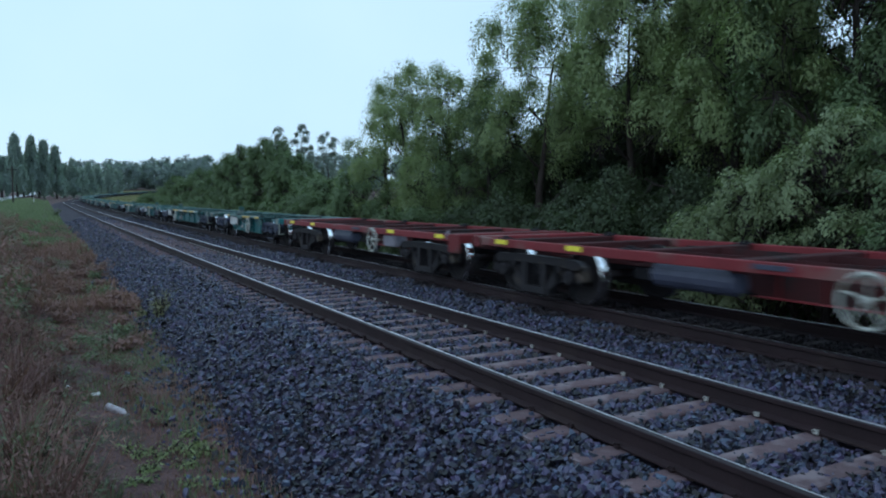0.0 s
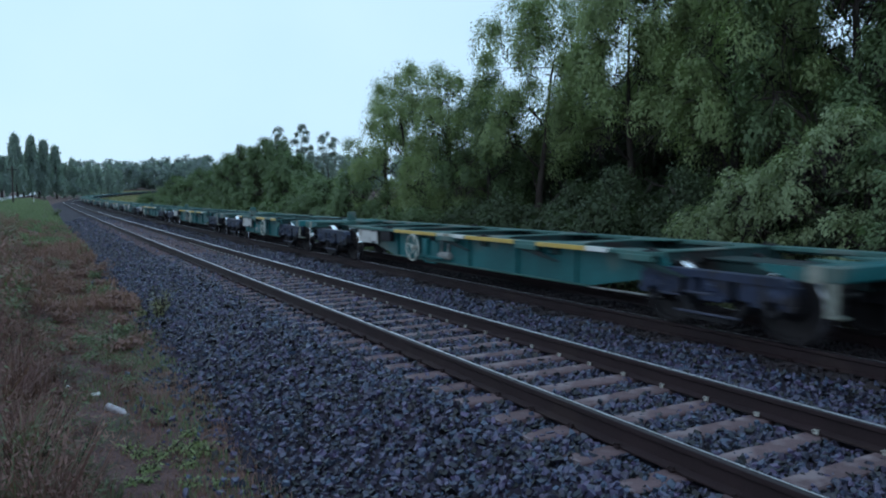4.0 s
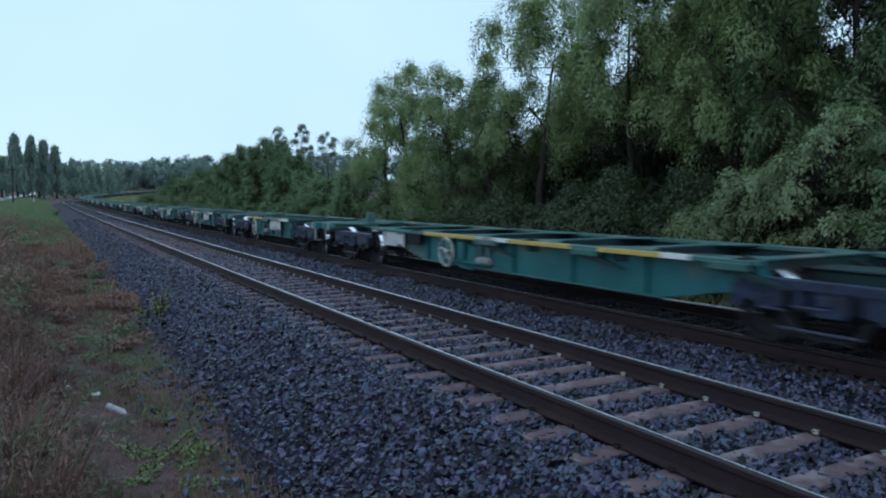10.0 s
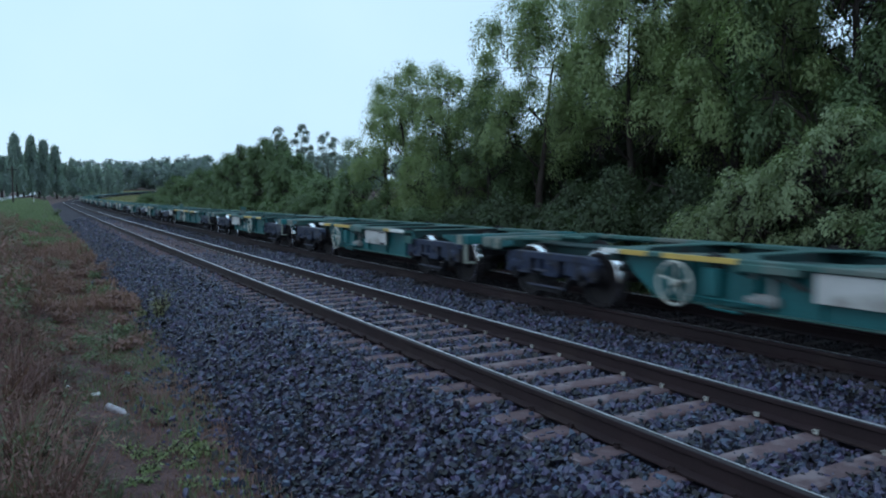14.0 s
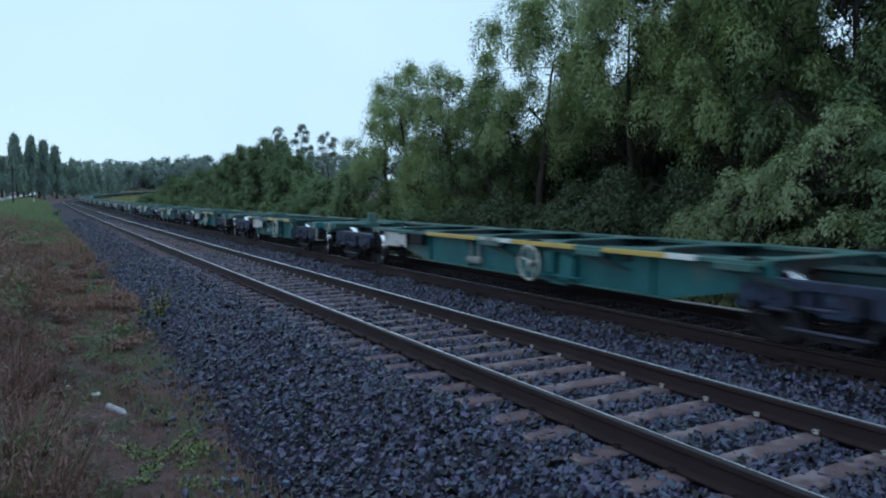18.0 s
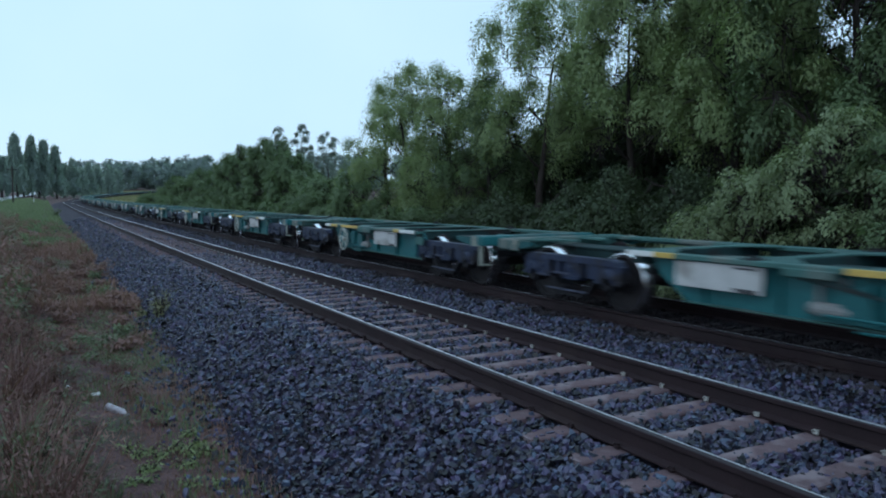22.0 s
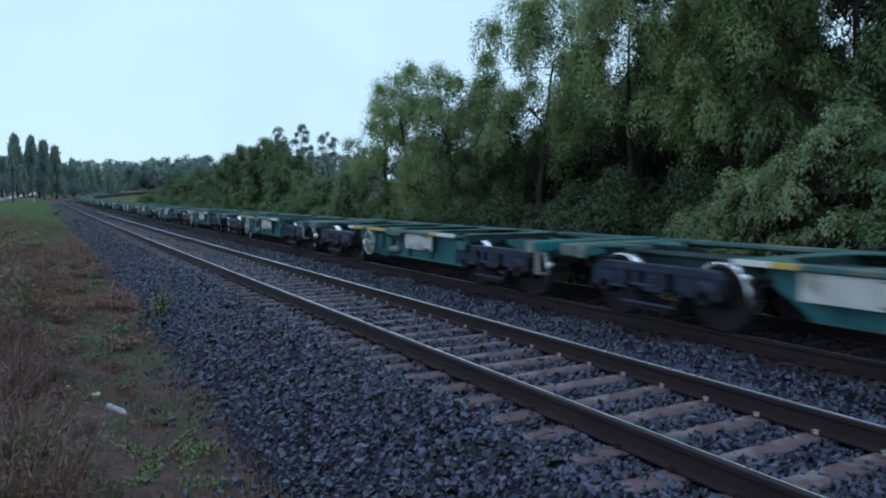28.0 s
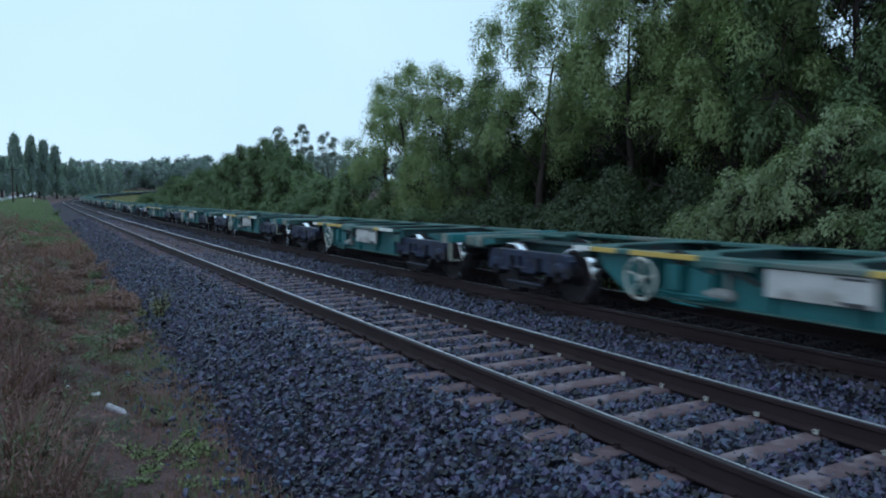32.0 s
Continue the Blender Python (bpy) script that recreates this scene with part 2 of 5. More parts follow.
def rise(y):
    """How the country climbs with the distance."""
    return 3.3e-5 * max(y, 0.0) ** 2 if y < 400 else 5.28 + 0.0264 * (y - 400) - 1e-5 * (y - 400) ** 2


def line_at(s, x):
    """Place and heading (radians to the right) on a track whose straight part lies at x, s metres along the base line at x = 0."""
    if s <= BEND_Y:
        return x, s, rise(s), 0.0
    a = (s - BEND_Y) / BEND_R
    r = BEND_R - x
    return BEND_R - r * math.cos(a), BEND_Y + r * math.sin(a), rise(s), a


def sweep(profile, stops, close=False):
    """A strip along the tracks with a cross-section of (x, z)."""
    sh, n = Shape(), len(profile)
    for s in stops:
        for x, z in profile:
            px, py, pz, a = line_at(s, x)
            sh.v.append((px, py, pz + z))
    m = n if close else n - 1
    for i in range(len(stops) - 1):
        for k in range(m):
            sh.f.append((i * n + k, i * n + (k + 1) % n, (i + 1) * n + (k + 1) % n, (i + 1) * n + k))
    return sh


STOPS = [-40 + 2.0 * i for i in range(35)] + [30 + 5.0 * i for i in range(24)] + [150 + 8.0 * i for i in range(66)]
# ---- ground ----


def ground_z(x, y):
    """Height of the natural ground."""
    z = -0.58 + rise(y)
    if x < 0.4:
        z += 0.62 * min(1.0, max(0.0, (0.35 - x) / 2.2)) ** 1.2
    if x > 11:
        z -= 0.25 * min(1.0, (x - 11) / 3)
    d = math.hypot(x, y)
    return z + 0.10 * noise.noise((x * 0.35, y * 0.35, 0.0)) * min(1, d / 10) + 0.03 * noise.noise((x * 1.7, y * 1.7, 3.0))


def grid_ground():
    xs = [-3000, -1500, -700, -350, -180, -100, -60, -40, -28] + [-20 + 0.8 * i for i in range(51)] + [24, 30, 40, 60, 100, 180, 300, 500, 900, 1600, 3000]
    ys = [-400, -150, -60, -30, -15] + [-8 + 0.8 * i for i in range(60)] + [44, 50, 58, 68, 80, 95, 115, 140, 170, 200, 240, 290, 340, 400, 480, 580, 700, 900, 1300, 2000, 3000]
    sh = Shape()
    for y in ys:
        for x in xs:
            px, py = x, y
            sh.v.append((px, py, ground_z(px, py) if -20 <= x <= 24 else -0.4 + rise(y)))
    n = len(xs)
    for j in range(len(ys) - 1):
        for i in range(n - 1):
            sh.f.append((j * n + i, j * n + i + 1, (j + 1) * n + i + 1, (j + 1) * n + i))
    return sh.mesh("ground", M_DIRT, smooth=True)


thing("ground", "damp brown earth with patchy dull grass beside the railway", "ground", kind="structure", mesh=grid_ground())

BED = [(0.85, -0.74), (1.3, -0.60), (2.0, -0.44), (2.95, -0.215), (4.37, -0.212), (5.75, -0.22), (6.12, -0.27), (6.5, -0.21), (7.88, -0.195), (9.3, -0.205), (10.6, -0.42), (11.8, -0.95)]
# faces below the train take the oily, shade-darkened ballast
thing("ballast_bed", "bed of dark grey crushed basalt under both tracks", "ballast", kind="structure", mesh=sweep(BED, STOPS).mesh("ballast_bed", [M_BALLAST, M_OILY_SHADED], smooth=True, pick=lambda f: 1 if 6.55 < f.center.x < 9.2 and f.center.y < BEND_Y else 0))


def bed_z(x):
    for (x0, z0), (x1, z1) in zip(BED, BED[1:]):
        if x0 <= x <= x1:
            return z0 + (z1 - z0) * (x - x0) / (x1 - x0)
    return -0.8


# ---- rails ----
RAIL = [(-0.073, -0.172), (-0.073, -0.160), (-0.014, -0.140), (-0.009, -0.052), (-0.036, -0.038), (-0.036, -0.006), (-0.028, 0.0), (-0.012, 0.0012), (0.006, 0.0012), (0.028, 0.0), (0.036, -0.006), (0.036, -0.038), (0.009, -0.052), (0.014, -0.140), (0.073, -0.160), (0.073, -0.172)]


def rails(cx, label):
    track = thing("railway_track", label, "railway track", group="railway tracks", kind="structure", at=pose(cx, 0, 0))
    for side in (-1, 1):
        x = cx + side * GAUGE / 2
        sh = sweep([(x + a, z) for a, z in RAIL], STOPS, close=True)
        n = len(RAIL)
        me = bpy.data.meshes.new("rail")
        me.from_pydata([(a - cx, b, c) for a, b, c in sh.v], [], sh.f)
        me.materials.append(M_RAIL)
        me.materials.append(M_HEAD)
        me.materials.append(M_HEAD_SIDE)
        # right rails get a wider bright strip, painting in their stronger sheen
        me.polygons.foreach_set("material_index", [1 if i % n == 8 or (i % n == 7 and side > 0) else 2 if i % n in (5, 6, 7, 9) else 0 for i in range(len(sh.f))])
        part("rail", me, None, track, "rusty steel rail with a worn bright running top")
    return track


track_near = rails(NEAR_X, "empty railway track of rusty rails on stained sleepers")
track_far = rails(FAR_X, "railway track of rusty rails carrying the goods train")

# ---- sleepers and rail clips ----
PITCH = 0.516


def sleeper_shape(mat):
    sh = Shape()
    poly = [(-0.12, -0.30), (0.12, -0.30), (0.10, -0.185), (0.085, -0.174), (-0.085, -0.174), (-0.10, -0.185)]
    sh.prism(poly, -1.24, 1.24, "x")
    return sh.mesh("sleeper", mat)


def clip_shape(mat):
    """An elastic clip: a bent round bar on a cast shoulder."""
    sh = Shape()
    sh.box(-0.014, 0.016, -0.020, 0.020, -0.172, -0.148, 0.005)
    sh.tube([(0.009, -0.025, -0.148), (0.015, 0.0, -0.132), (0.004, 0.022, -0.139), (-0.018, 0.007, -0.141)], 0.0085, 6)
    return sh.mesh("rail_clip", mat, smooth=True)


SLEEPER, SLEEPER_OILY_SHADED = sleeper_shape(M_SLEEPER), sleeper_shape(M_SLEEPER_OILY_SHADED)
CLIP, CLIP_RUSTY = clip_shape(M_CLIP), clip_shape(M_RAIL)
rng = random.Random(4)


def lay_sleepers(track, cx, y_first, count, clips, mesh):
    for i in range(count):
        y = y_first + i * PITCH
        px, py, pz, a = line_at(y, cx)
        ob = part("sleeper", mesh, None, track, at=pose(px - cx + rng.uniform(-0.03, 0.03), py, pz + rng.uniform(-0.012, 0.004), rz=rng.uniform(-1.5, 1.5)))
        if i < clips:
            for side in (-1, 1):
                for inner in (-1, 1):
                    part("rail_clip", CLIP if side * inner < 0 and mesh is SLEEPER else CLIP_RUSTY, None, track, at=pose(px - cx + side * GAUGE / 2 + inner * 0.083, py, pz, rz=0 if inner > 0 else 180))


lay_sleepers(track_near, NEAR_X, 3.31 - 22 * PITCH, 136, 74, SLEEPER)
# far sleepers are darkened too, for grime and the train's shade
lay_sleepers(track_far, FAR_X, 3.40 - 22 * PITCH, 86, 26, SLEEPER_OILY_SHADED)


# ---- loose ballast stones ----
def stones():
    """Crushed stones, each a bent block, joined; they thin out with the distance."""
    r = np.random.RandomState(11)
    cube = np.array([(-1, -1, -1), (1, -1, -1), (1, 1, -1), (-1, 1, -1), (-1, -1, 1), (1, -1, 1), (1, 1, 1), (-1, 1, 1)], float)
    quads = np.array([(4, 5, 6, 7), (0, 1, 5, 4), (1, 2, 6, 5), (2, 3, 7, 6), (3, 0, 4, 7)])
    n = 112000
    far_n = 25000
    x = r.uniform(0.5, 11.0, n + far_n)
    y = np.concatenate([2.0 + 22.0 * r.uniform(0, 1, n) ** 1.6, 20.0 + 50.0 * r.uniform(0, 1, far_n) ** 1.5])
    y[n:n + 7000] = r.uniform(-8.0, 2.2, 7000)
    near_edge = 1.02 + 0.10 * np.sin(y * 1.3) + 0.08 * np.sin(y * 3.1 + 1) + 0.95 * r.uniform(0, 1, n + far_n) ** 1.2 + 0.012 * np.clip(y, 0, 40)
    # a few stones have rolled out over the earth
    keep = (x > near_edge) | (r.uniform(0, 1, n + far_n) < 0.10 * np.clip((x - 0.5) / 0.8, 0, 1))
    x, y = x[keep], y[keep]
    rails_x = [NEAR_X - GAUGE / 2, NEAR_X + GAUGE / 2, FAR_X - GAUGE / 2, FAR_X + GAUGE / 2]
    keep = np.ones(len(x), bool)
    for q in rails_x:
        keep &= np.abs(x - q) > 0.10
    # most sleeper tops stay clear
    for cx, y0 in ((NEAR_X, 3.31), (FAR_X, 3.40)):
        ph = np.abs((y - y0 + PITCH / 2) % PITCH - PITCH / 2)
        keep &= ~((np.abs(x - cx) < np.where(x < cx, 0.96, 0.93) + 0.05 * np.sin(y * 7.0) + 0.012 * np.clip(y - 6, 0, 14)) & (ph < 0.066 + 0.003 * np.clip(y - 6, 0, 12) + 0.02 * np.sin(x * 5.0 + y * 9.0)) & (r.uniform(0, 1, len(x)) < np.where(np.abs(x - cx) < 0.6, 0.88, 0.96)))
    x, y = x[keep], y[keep]
    n = len(x)
    size = (0.0078 + 0.0128 * r.uniform(0, 1, n) ** 1.5) * (1 + 0.018 * np.clip(y, 0, 80))
    z = np.array([max(bed_z(q), ground_z(q, p) - 3.3e-5 * max(p, 0.0) ** 2 if q < 1.7 else -9.0) for q, p in zip(x, y)]) + 3.3e-5 * y ** 2 + size * r.uniform(-0.4, 1.5, n) + 0.006
    c = cube[None] * (0.75 + 0.5 * r.uniform(0, 1, (n, 8, 1))) + r.uniform(-0.5, 0.5, (n, 8, 3))
    c *= (size[:, None] * np.stack([r.uniform(0.9, 1.5, n), r.uniform(0.65, 1.1, n), r.uniform(0.55, 1.05, n)], 1))[:, None, :]
    ang = r.uniform(0, 2 * np.pi, (n, 3)) * np.array([1, 0.32, 0.32])
    for (i, j), a in zip(((0, 1), (1, 2), (0, 2)), ang.T):
        ca, sa = np.cos(a)[:, None], np.sin(a)[:, None]
        u, v = c[:, :, i].copy(), c[:, :, j].copy()
        c[:, :, i], c[:, :, j] = u * ca - v * sa, u * sa + v * ca
    c += np.stack([x, y, z], 1)[:, None, :]
    me = bpy.data.meshes.new("ballast_stones")
    me.vertices.add(n * 8)
    me.vertices.foreach_set("co", c.astype(np.float32).ravel())
    fi = (quads[None] + (np.arange(n) * 8)[:, None, None]).astype(np.int32)
    me.loops.add(fi.size)
    me.loops.foreach_set("vertex_index", fi.ravel())
    me.polygons.add(n * 5)
    me.polygons.foreach_set("loop_start", np.arange(0, fi.size, 4, dtype=np.int32))
    me.polygons.foreach_set("loop_total", np.full(n * 5, 4, np.int32))
    me.update(calc_edges=True)
    me.shade_flat()
    me.materials.append(M_STONE)
    me.materials.append(M_STONE_OILY_SHADED)
    # stones below the train carry its shade and the oil in their colour
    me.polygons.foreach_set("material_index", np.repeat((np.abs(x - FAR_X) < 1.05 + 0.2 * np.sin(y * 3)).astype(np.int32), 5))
    return me


thing("ballast_stones", "loose dark grey crushed basalt stones around the sleepers", "ballast", kind="stuff", mesh=stones())

# ---- goods wagons ----
DECK, HALF = 0.93, 1.25
WHEEL_R = 0.42


def wheelset_mesh():
    """Two wheels with flanges on their axle."""
    sh = Shape()
    sh.tube([(-0.98, 0, 0), (0.98, 0, 0)], 0.075, 12)
    for side in (-1, 1):
        prof = [(0.685, 0.10), (0.685, 0.40), (0.665, 0.42), (0.667, 0.485), (0.692, 0.488), (0.705, 0.463), (0.815, 0.457), (0.822, 0.445), (0.822, 0.395), (0.775, 0.37), (0.755, 0.18), (0.82, 0.15), (0.82, 0.075)]
        sh.lathe([(side * x, r * WHEEL_R / 0.46) for x, r in prof], 26)
    me = sh.mesh("wheelset", [M_WHEEL, M_TREAD], smooth=False)
    idx = []
    for f in me.polygons:
        rad = math.hypot(f.center.y, f.center.z)
        idx.append(1 if rad > 0.405 and 0.70 < abs(f.center.x) < 0.823 else 0)
    me.polygons.foreach_set("material_index", idx)
    me.shade_smooth()
    me.set_sharp_from_angle(angle=radians(35))
    return me


def side_frame_mesh(mat, open_cast=False):
    """Cast side frame of a bogie with its window openings, on the negative x side."""
    sh = Shape()
    x0, x1 = -1.10, -0.97
    if open_cast:
        top = [(-1.16, 0.50), (-1.16, 0.60), (-1.02, 0.68), (-0.55, 0.70), (0.55, 0.70), (1.02, 0.68), (1.16, 0.60), (1.16, 0.50), (0.98, 0.54), (0.60, 0.58), (-0.60, 0.58), (-0.98, 0.54)]
        sh.prism(top, x0, x1)
        for s in (-1, 1):
            sh.prism([(s * 1.16, 0.60), (s * 1.20, 0.40), (s * 1.06, 0.34), (s * 1.02, 0.54)], x0, x1)
            sh.prism([(s * 0.66, 0.60), (s * 0.70, 0.36), (s * 0.56, 0.30), (s * 0.54, 0.58)], x0, x1)
            sh.prism([(s * 0.30, 0.60), (s * 0.30, 0.20), (s * 0.19, 0.20), (s * 0.19, 0.60)], x0 - 0.02, x1)
            sh.prism([(s * 0.72, 0.42), (s * 0.56, 0.52), (s * 0.22, 0.20), (s * 0.34, 0.14)], x0, x1)
        sh.prism([(-0.36, 0.12), (0.36, 0.12), (0.32, 0.22), (-0.32, 0.22)], x0 - 0.03, x1)
        return sh.mesh("side_frame", mat)
    # deep plate band with rounded ends, built round three windows
    cap = [(-1.04, 0.665), (-1.0, 0.73), (-0.92, 0.755), (0.92, 0.755), (1.0, 0.73), (1.04, 0.665)]
    sh.prism(cap, x0 - 0.025, x1 + 0.02)
    spans = [(-1.10, -0.40), (-0.27, 0.10), (0.21, 0.33), (0.45, 1.10)]
    for y0, y1 in spans:
        sh.prism([(y0, 0.46), (y1, 0.46), (y1, 0.667), (y0, 0.667)], x0, x1)
    for y0, y1 in ((-1.12, -0.56), (-0.24, 0.14), (0.50, 1.12)):
        sh.prism([(y0 + 0.03, 0.41), (y1 - 0.03, 0.41), (y1, 0.465), (y0, 0.465)], x0 - 0.012, x1)
    # pedestal bosses over the axle boxes
    for s in (-1, 1):
        sh.lathe([(x0 - 0.04, 0.0), (x0 - 0.04, 0.10), (x0, 0.14)], 14, (0, s * 0.85, 0.50))
    # brake beam hanger lug and name boss
    sh.box(x0 - 0.03, x0 + 0.01, -0.10, 0.04, 0.52, 0.60, 0.01)
    sh.box(x0 - 0.02, x0 + 0.01, 0.62, 0.86, 0.53, 0.60, 0.01)
    return sh.mesh("side_frame", mat)


def spring_seat_mesh():
    """Truss under a side frame that carries the springs, darkened for dirt and shade."""
    sh = Shape()
    for s in (-1, 1):
        sh.prism([(s * 0.53, 0.41), (s * 0.43, 0.41), (s * 0.25, 0.19), (s * 0.33, 0.19)], -1.08, -0.99)
    sh.prism([(-0.31, 0.165), (0.31, 0.165), (0.28, 0.215), (-0.28, 0.215)], -1.09, -0.98)
    return sh.mesh("spring_seat", M_UNDER)


def mirrored(me):
    m2 = me.copy()
    m2.transform(Matrix.Diagonal((-1, 1, 1, 1)))
    m2.flip_normals()
    return m2


def springs_mesh():
    sh = Shape()
    for y in (-0.11, 0.0, 0.11):
        pts = [(-1.03 + 0.05 * math.cos(a), y + 0.05 * math.sin(a), 0.22 + 0.21 * a / (8 * math.pi)) for a in [k * math.pi / 4 for k in range(33)]][::2]
        sh.tube(pts, 0.013, 4)
    return sh.mesh("spring_nest", M_UNDER)


def axle_box_mesh(mat):
    sh = Shape()
    sh.lathe([(-1.14, 0.0), (-1.14, 0.09), (-1.12, 0.11), (-1.0, 0.115), (-0.95, 0.115)], 14, (0, 0, WHEEL_R))
    for k in range(3):
        a = 2 * math.pi * k / 3 + 0.5
        sh.box(-1.155, -1.135, 0.06 * math.cos(a) - 0.015, 0.06 * math.cos(a) + 0.015, WHEEL_R + 0.06 * math.sin(a) - 0.015, WHEEL_R + 0.06 * math.sin(a) + 0.015)
    return sh.mesh("axle_box", mat)


WHEELSET = wheelset_mesh()
FRAMES = {"blue": side_frame_mesh(M_BOGIE), "dark": side_frame_mesh(M_BOGIE_DARK, True)}
FRAMES_FAR = {c: mirrored(m) for c, m in FRAMES.items()}
SPRINGS = springs_mesh()
SPRINGS_FAR = mirrored(SPRINGS)
SEAT = spring_seat_mesh()
SEAT_FAR = mirrored(SEAT)
BOXES = {c: axle_box_mesh(m) for c, m in (("blue", M_UNDER), ("dark", M_BOGIE_DARK))}
BOXES_FAR = {c: mirrored(m) for c, m in BOXES.items()}
BASE = 1.70
TIE_BAR = Shape().box(-1.125, -1.10, -0.42, 0.50, 0.235, 0.262, 0.004).box(-1.135, -1.108, -0.05, 0.34, 0.475, 0.50, 0.004).box(-1.135, -1.108, 0.42, 0.95, 0.425, 0.445, 0.004).mesh("tie_bar", M_TANK)


def bogie(wagon, y, colour):
    bolster = Shape().box(-0.98, 0.98, -0.18, 0.18, 0.40, 0.60, 0.02)
    bolster.lathe([(0, 0.0), (0, 0.2), (0.1, 0.2), (0.1, 0.0)], 12, (-0.05, 0, 0.62))
    for s in (-1, 1):
        bolster.box(-0.95, 0.95, s * 0.42 - 0.05, s * 0.42 + 0.05, 0.30, 0.42, 0.01)
    b = part("bogie", bolster, M_UNDER, wagon, "grimy cast steel bogie with two wheelsets", pose(0, y, 0))
    part("side_frame", FRAMES[colour], None, b)
    part("side_frame", FRAMES_FAR[colour], None, b)
    part("spring_nest", SPRINGS, None, b)
    part("spring_nest", SPRINGS_FAR, None, b)
    if colour == "blue":
        part("tie_bar", TIE_BAR, None, b, "worn grey tie bar")
        part("spring_seat", SEAT, None, b)
        part("spring_seat", SEAT_FAR, None, b)
    for s in (-1, 1):
        part("wheelset", WHEELSET, None, b, "wheelset with polished treads", pose(0, s * BASE / 2, WHEEL_R))
        part("axle_box", BOXES[colour], None, b, at=pose(0, s * BASE / 2, 0))
        part("axle_box", BOXES_FAR[colour], None, b, at=pose(0, s * BASE / 2, 0))
    return b


def spoked_wheel(n=5, r=0.26):
    sh = Shape()
    ring = [(0.0, r * math.cos(a), r * math.sin(a)) for a in [2 * math.pi * k / 28 for k in range(29)]]
    sh.tube(ring, 0.02, 8, cap=False)
    for k in range(n):
        a = 2 * math.pi * k / n + 0.3
        sh.tube([(0.03, 0.03 * math.cos(a), 0.03 * math.sin(a)), (0.02, 0.6 * r * math.cos(a + 0.1), 0.6 * r * math.sin(a + 0.1)), (0, r * math.cos(a), r * math.sin(a))], 0.015, 6)
    sh.lathe([(-0.02, 0.0), (-0.02, 0.05), (0.05, 0.05), (0.05, 0.0)], 12)
    sh.tube([(0.05, 0, 0), (0.22, 0, 0)], 0.02, 8)
    return sh


def coupler(wagon, y, s):
    sh = Shape().box(-0.07, 0.07, min(y - s * 0.75, y - s * 0.1), max(y - s * 0.75, y - s * 0.1), 0.46, 0.60, 0.015)
    sh.prism([(-0.14, y - s * 0.22), (0.05, y - s * 0.24), (0.16, y - s * 0.06), (0.13, y + s * 0.02), (0.02, y - s * 0.10), (-0.02, y - s * 0.02), (-0.15, y + s * 0.02)], 0.38, 0.68, "z")
    part("coupler", sh, M_UNDER, wagon, "sooty knuckle coupler")


def end_gusset(s, e, side):
    """Curved plate that ties one side of a wagon end to the spine at the headstock."""
    y0, y1 = e - 0.02, e - 0.60
    arc = [(side * (HALF - 0.03 - 0.85 * math.sin(math.pi / 10 * k)), s * (y1 + (y0 - y1) * math.cos(math.pi / 10 * k))) for k in range(1, 6)]
    return [(side * 0.25, s * y0), (side * (HALF - 0.03), s * y0)] + arc + [(side * 0.25, s * y1)]


